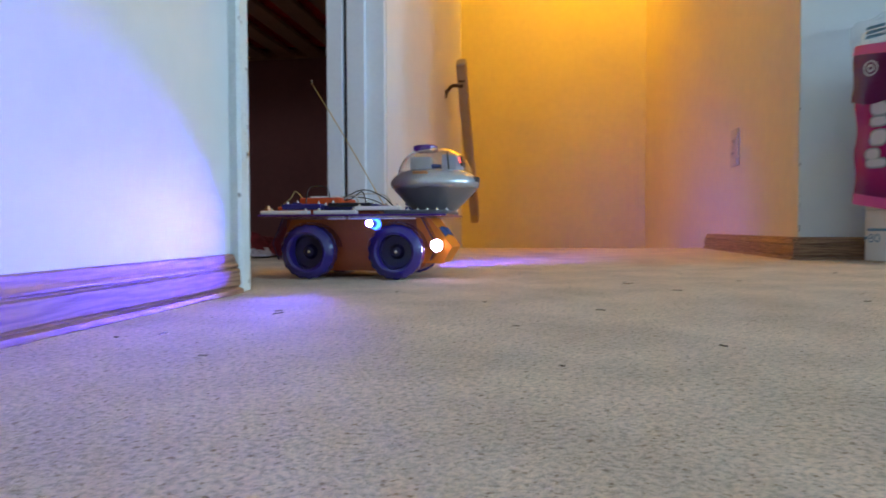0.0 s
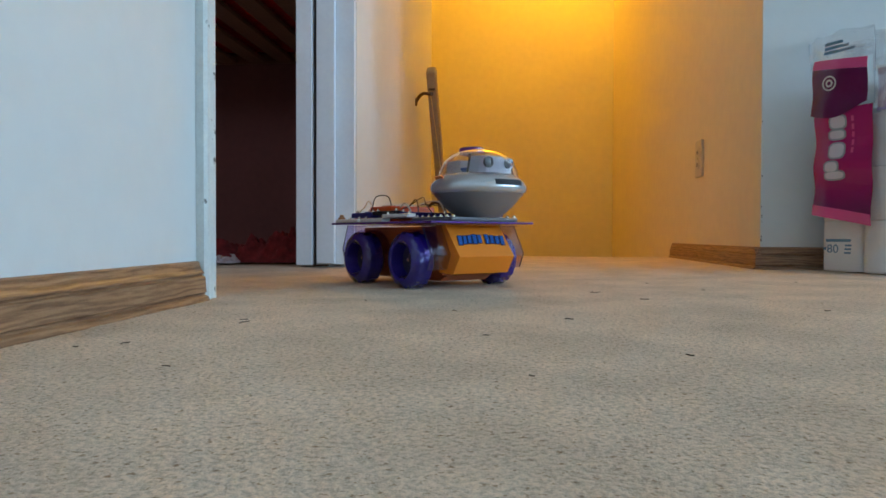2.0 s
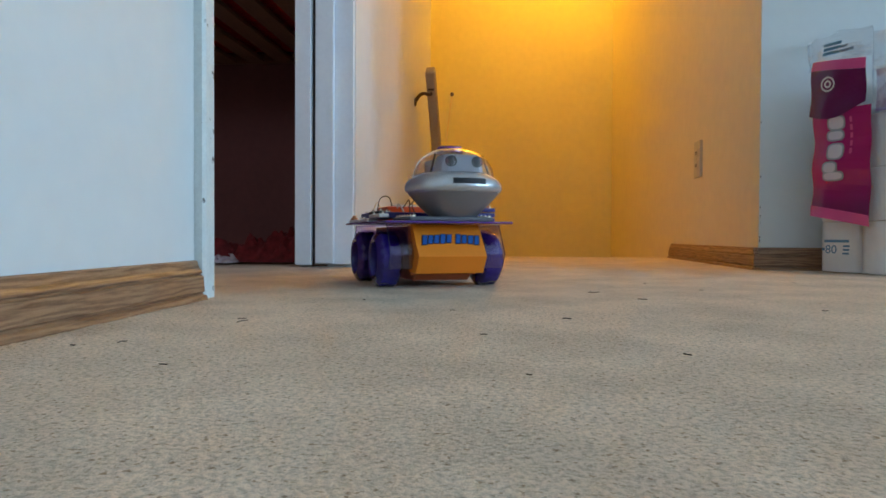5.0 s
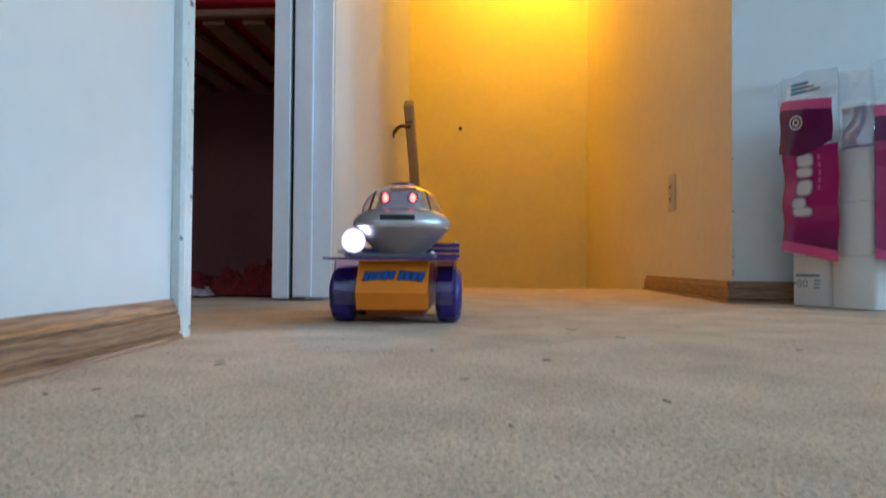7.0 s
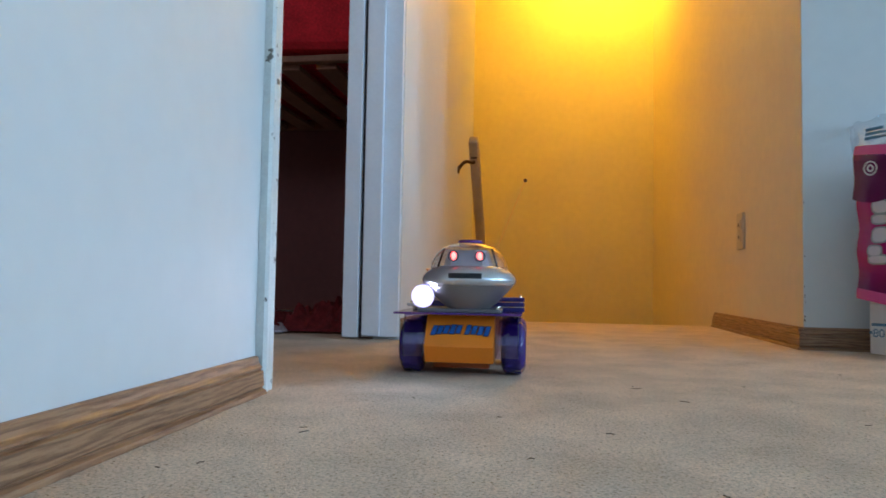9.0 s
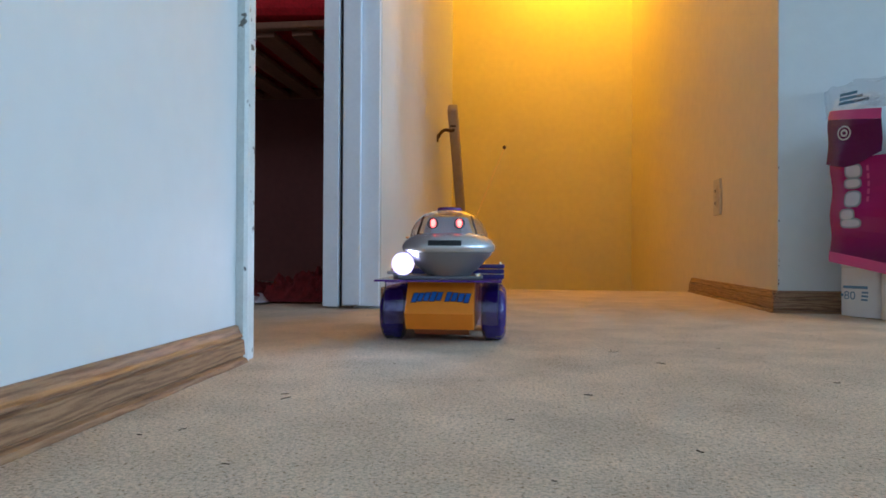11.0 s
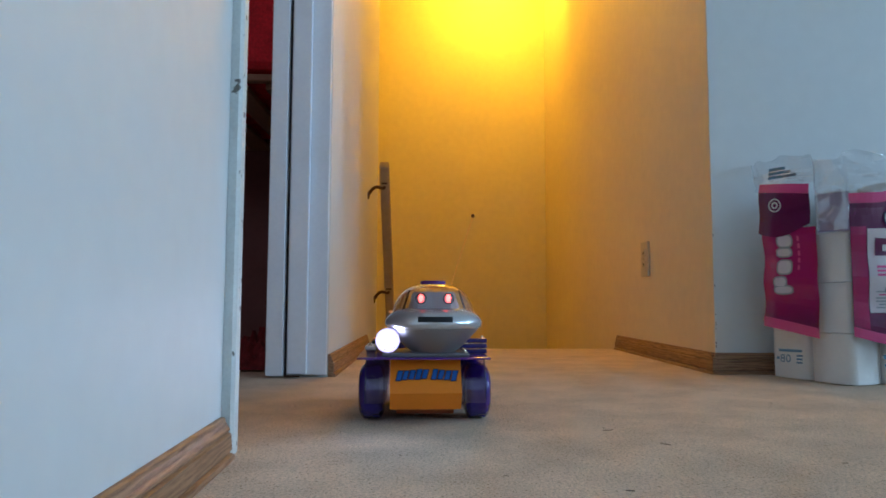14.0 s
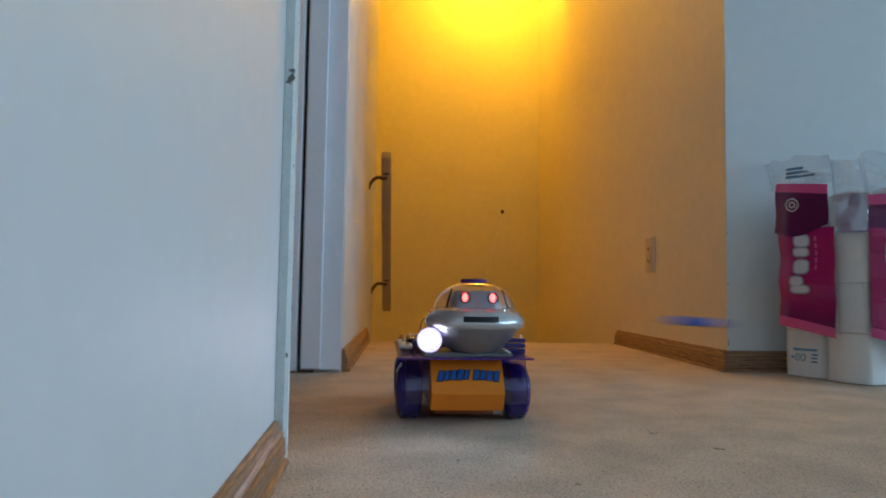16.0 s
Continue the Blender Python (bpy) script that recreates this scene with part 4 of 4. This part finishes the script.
    slot = extrude([(math.cos(a) * 0.0752, math.sin(a) * 0.0752) for a in np.linspace(-0.345, 0.345, 9)] + [(math.cos(a) * 0.060, math.sin(a) * 0.060) for a in np.linspace(0.345, -0.345, 9)], 0.0082, "z", 0.1585)
    part("launch_slot", put(slot, pose(HX, HY, -0.003)), DARK, head, "black launching slot")
    part("dome", put(lathe([(0.0630, 0.1735), (0.0610, 0.184), (0.0540, 0.1975), (0.0420, 0.2085), (0.0280, 0.2145), (0.020, 0.2155), (0.0195, 0.2145), (0.0275, 0.2135), (0.0413, 0.2076), (0.0532, 0.1968), (0.0602, 0.1836), (0.0622, 0.1735)], 48, True), pose(HX, HY, -0.003)), CLEAR, head, "clear plastic dome", True)
    part("dome_cap", put(lathe([(0, 0.2215), (0.019, 0.2215), (0.0205, 0.2200), (0.0205, 0.2125), (0, 0.2125)], 32), pose(HX - 0.016, HY, -0.003)), DECK, head, "violet cap", True)
    face = part("face_plate", extrude([(0.040, -0.034), (0.0470, -0.025), (0.048, 0), (0.0470, 0.025), (0.040, 0.034), (0.018, 0.040), (0.016, 0.036), (0.030, 0.0), (0.016, -0.036), (0.018, -0.040)], 0.026, "z", 0.177), FACEGREY, head, "pale grey inner face")
    for v in face.data.vertices:
        if v.co.z > 0.19:
            v.co.x, v.co.y = v.co.x * 0.955, v.co.y * 0.80
    face.location = (HX, HY, -0.003)
    part("inner_block", put(solid(-0.024, 0.012, -0.036, 0.030, 0.1765, 0.200, 0.003), pose(HX - 0.012, HY, -0.003)), WHITEPART, head, "white mechanism block under the dome")
    for sgn in (-1, 1):
        part("dome_pillar", put(tube([(0.030, sgn * 0.0465, 0.1768), (0.026, sgn * 0.0375, 0.2055)], 0.0016, 6), pose(HX, HY, -0.003)), DARK, head, "dark rib under the dome", True)
    part("inner_lid", put(lathe([(0, 0.1765), (0.056, 0.1765), (0.056, 0.1750), (0, 0.1750)], 32), pose(HX, HY, -0.003)), DARKSILVER, head)
    part("badge", put(solid(-0.013, 0.013, -0.0015, 0.0015, -0.0035, 0.0035, 0.0014), pose(HX - 0.014, HY - 0.0655, 0.1682, 50, 0, -12)), COPPER, head, "small oval brass badge")
    for sgn in (-1, 1):
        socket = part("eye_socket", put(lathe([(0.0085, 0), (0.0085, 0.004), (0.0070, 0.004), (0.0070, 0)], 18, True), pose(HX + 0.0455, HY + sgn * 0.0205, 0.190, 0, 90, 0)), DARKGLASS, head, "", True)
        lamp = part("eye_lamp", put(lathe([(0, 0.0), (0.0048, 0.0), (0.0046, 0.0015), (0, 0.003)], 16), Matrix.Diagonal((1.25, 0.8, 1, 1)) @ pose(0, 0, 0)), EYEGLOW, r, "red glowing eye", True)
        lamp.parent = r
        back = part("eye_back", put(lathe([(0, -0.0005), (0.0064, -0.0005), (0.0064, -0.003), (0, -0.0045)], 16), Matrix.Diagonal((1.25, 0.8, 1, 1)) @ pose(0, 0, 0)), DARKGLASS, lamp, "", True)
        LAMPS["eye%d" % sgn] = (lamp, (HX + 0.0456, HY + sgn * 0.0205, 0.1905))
    # lamps of the body: each cup swings on its post
    for key, name, at, way, radius, depth, glowing, label, lens, arm in (
            ("white", "front_lamp", (0.116, -0.030, 0.127), (-4, 0), 0.0122, 0.008, WHITEGLOW, "bright white front lamp", 0.003, (0.030, -0.026, 0)),
            ("side", "side_lamp", (0.036, -0.050, 0.086), (-93, -8), 0.0050, 0.0215, BLUEGLOW, "violet-blue side lamp", 0.0, (0.034, 0, 0)),
            ("nose", "side_lamp", (0.002, 0.050, 0.086), (66, -3), 0.0052, 0.0200, BLUEGLOW, "violet-blue side lamp", 0.0, (0.036, 0, 0)),
            ("head", "corner_lamp", (0.124, -0.044, 0.052), (-66, 0), 0.0098, 0.003, WARMGLOW, "bright violet-white corner lamp", 0.005, (0.014, 0, 0)),
            # Glowing disc round the side lamp's cup, added as its blue halo.
            ("cyan", "arch_lamp", (0.036, -0.050, 0.086), (-88, 0), 0.0090, 0.003, BLUEHALO, "blue glowing disc added as the side lamp's halo", 0.002, (0.030, 0, 0)),
            ("red1", "tail_lamp", (-0.119, -0.040, 0.068), (-100, 0), 0.0050, 0.003, REDGLOW, "red tail lamp", 0.004, (0.0145, 0, 0)),
            ("red2", "tail_lamp", (-0.016, -0.046, 0.080), (-90, 0), 0.0048, 0.003, REDGLOW, "red tail lamp", 0.003, (0.012, 0, 0))):
        made = lamp_cup(name, r, at, aim(*way), radius, depth, glowing, label, lens, arm)
        if key == "white":
            # Glowing ring added round the cup to imitate the lamp's halo.
            ring = lathe([(radius + 0.001, depth - 0.001), (radius + 0.0045, depth - 0.002), (radius + 0.0060, depth - 0.005), (radius + 0.001, depth - 0.005)], 24, True)
            part("bezel", put(ring, Matrix.Translation(arm) @ pose(0, 0, 0, 0, 90, 0)), HALOGLOW, made, "glowing violet ring added as the lamp's halo", True)
        LAMPS[key] = (made, at, way)
    return r


rover()


# ---- foam discs ----
def foam_disc():
    bm = lathe([(0, 0.0028), (0.019, 0.0028), (0.0225, 0.0020), (0.0235, 0.0), (0.0225, -0.0020), (0.019, -0.0028), (0, -0.0028)], 32)
    return tagged(part("foam_disc", bm, FOAM, None, "", True), "blue foam flying disc shot from the toy rover", "disc", "discs of the toy rover")


DISCS = [foam_disc()]
for _ in range(5):
    DISCS.append(copy_thing(DISCS[0], pose(0, 0, 0)))


# ---- lint on the carpet ----
def lint(x, y, size, seed):
    rng = random.Random(seed)
    pts, p, a = [], Vector((x, y, -0.0015)), rng.uniform(0, 6.28)
    for _ in range(5):
        pts.append(p.copy())
        a += rng.uniform(-0.9, 0.9)
        p += Vector((math.cos(a), math.sin(a) * 0.8, rng.uniform(-0.1, 0.14))) * size / 4
    return tagged(part("lint", tube(arc(pts, 4), rng.uniform(0.0003, 0.00055), 5), LINT, None, "", True), "dark bit of lint on the carpet", "lint", "lint on the carpet")


for n, (x, y, size) in enumerate(((0.098, 0.964, 0.026), (-0.305, 0.675, 0.022), (-0.315, 0.700, 0.012), (-0.343, 0.553, 0.018), (0.046, 1.054, 0.024), (-0.05, 0.479, 0.008), (0.056, 0.560, 0.009),
                                  (-0.084, 0.628, 0.011), (-0.238, 0.899, 0.008), (0.279, 0.856, 0.010), (-0.003, 0.744, 0.012), (-0.265, 0.478, 0.008), (-0.365, 0.537, 0.007), (0.427, 1.316, 0.010), (0.051, 1.072, 0.012), (0.16, 1.25, 0.014), (-0.12, 0.80, 0.009), (0.22, 1.12, 0.010))):
    lint(x, y, size * 0.72, n)


# ---- motion ----
DRIVE = [(0.0, -0.361, 1.208, 0), (0.25, -0.272, 1.195, -6), (0.5, -0.190, 1.173, -13), (0.75, -0.118, 1.150, -16), (1.0, -0.077, 1.140, -18), (1.25, -0.110, 1.165, -27), (1.5, -0.155, 1.190, -38),
         (1.75, -0.190, 1.214, -44), (2.0, -0.205, 1.226, -47), (2.5, -0.212, 1.230, -48), (4.2, -0.213, 1.230, -48), (4.8, -0.213, 1.234, -60), (5.5, -0.213, 1.240, -76), (6.2, -0.215, 1.245, -88), (16.0, -0.215, 1.245, -88)]


def rover_pose(t):
    ts = [r[0] for r in DRIVE]
    return pose(float(np.interp(t, ts, [r[1] for r in DRIVE])), float(np.interp(t, ts, [r[2] for r in DRIVE])), 0, 0, 0, float(np.interp(t, ts, [r[3] for r in DRIVE])))


FLIGHTS = [
    [(12.24, -0.222, 1.085, 0.166), (12.3, -0.285, 0.960, 0.212), (12.4, -0.385, 0.520, 0.262), (12.5, -0.375, 0.020, 0.250), (12.8, -0.30, -1.1, 0.000)],
    [(12.93, -0.215, 1.090, 0.166), (13.0, -0.251, 1.030, 0.227), (13.1, -0.309, 0.860, 0.286), (13.2, -0.372, 0.500, 0.350), (13.3, -0.368, 0.050, 0.380), (13.6, -0.30, -1.2, 0.000)],
    [(13.74, -0.222, 1.085, 0.166), (13.8, -0.280, 0.990, 0.206), (13.9, -0.383, 0.520, 0.196), (14.0, -0.375, 0.020, 0.180), (14.3, -0.30, -1.25, 0.000)],
    [(14.43, -0.222, 1.085, 0.166), (14.5, -0.283, 0.985, 0.228), (14.6, -0.383, 0.520, 0.268), (14.7, -0.375, 0.020, 0.250), (15.0, -0.28, -1.0, 0.000)],
    [(15.14, -0.222, 1.085, 0.166), (15.2, -0.290, 1.050, 0.240), (15.3, -0.395, 0.820, 0.322), (15.4, -0.385, 0.350, 0.360), (15.5, -0.365, -0.05, 0.300), (15.8, -0.30, -1.4, 0.000)],
    [(15.84, -0.205, 1.085, 0.166), (15.9, -0.152, 1.050, 0.171), (16.0, -0.015, 0.760, 0.170)],
]


def motions():
    walk(ROVER, [(t, pose(x, y, -0.003, 0, 0, a)) for t, x, y, a in DRIVE])
    steps = [i * 0.1 for i in range(26)] + [4.2 + 0.2 * i for i in range(11)]
    rolls = {w[0]: 0.0 for w in WHEELS}
    rows = {w[0]: [] for w in WHEELS}
    last = None
    for t in steps:
        m = rover_pose(t)
        for w, x, sgn in WHEELS:
            spot = Vector((x, sgn * 0.084, 0))
            if last is not None:
                gone = (m @ spot - last @ spot).dot(m.to_3x3() @ Vector((1, 0, 0)))
                rolls[w] += max(-1.4, min(1.4, gone / 0.0425))
            rows[w].append((t, Matrix.Translation((x, sgn * 0.084, 0.0425)) @ Matrix.Rotation(rolls[w], 4, "Y") @ pose(0, 0, 0, -90 * sgn, 0, 0)))
        last = m
    for w, _, _ in WHEELS:
        walk(w, rows[w] + [(16.0, rows[w][-1][1])])
    # the body lamps swing out of their housings and back in again
    times = {"side": (0.0, 0.75), "nose": (0.0, 0.75), "head": (0.0, 0.75), "cyan": (0.0, 0.75), "red1": (0.85, 1.65), "red2": (0.85, 1.75), "white": (5.4, 16.0)}
    for key, (out, back) in times.items():
        lamp, at, (azimuth, rise) = LAMPS[key]
        rows_l = []
        for t in sorted({0.0, max(0.0, out - 0.2), max(0.0, out - 0.1), out, back, min(16.0, back + 0.1), min(16.0, back + 0.2), 16.0}):
            turn = 170 * max(0.0, min(1.0, (out - t) / 0.2)) if t < out else 170 * max(0.0, min(1.0, (t - back) / 0.2))
            rows_l.append((t, pose(*at) @ aim(azimuth + turn, rise)))
        if key == "side":
            # it dips from the wall to the carpet while it shines
            rows_l = [(t, pose(*at) @ aim(a, e)) for t, a, e in ((0, -94, 1), (0.15, -94, -4), (0.3, -86, -12), (0.75, -88, -13), (0.85, -4, -10), (0.95, 77, -8), (16.0, 77, -8))]
        walk(lamp, rows_l)
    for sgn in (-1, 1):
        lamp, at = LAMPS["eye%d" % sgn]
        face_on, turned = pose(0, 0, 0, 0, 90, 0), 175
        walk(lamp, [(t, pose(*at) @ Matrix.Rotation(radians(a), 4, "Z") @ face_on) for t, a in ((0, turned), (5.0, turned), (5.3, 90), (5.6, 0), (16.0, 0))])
    for n, (disc, flight) in enumerate(zip(DISCS, FLIGHTS)):
        inside = [(t, rover_pose(t) @ pose(HX, 0, 0.150 + 0.0058 * n)) for t in [r[0] for r in DRIVE if r[0] < 7]]
        fly = [(t, pose(x, y, z, (20 if n == 1 else -8) if n < 5 and z > 0.01 else 0, (14 if n == 1 else -10) if n < 5 and z > 0.01 else (-5 if n == 5 else 0), 40 * k)) for k, (t, x, y, z) in enumerate(flight)]
        rows_d = inside + [(flight[0][0] - 0.1, inside[-1][1])] + fly
        if rows_d[-1][0] < 16.0:
            rows_d.append((16.0, rows_d[-1][1]))
        walk(disc, rows_d)


motions()
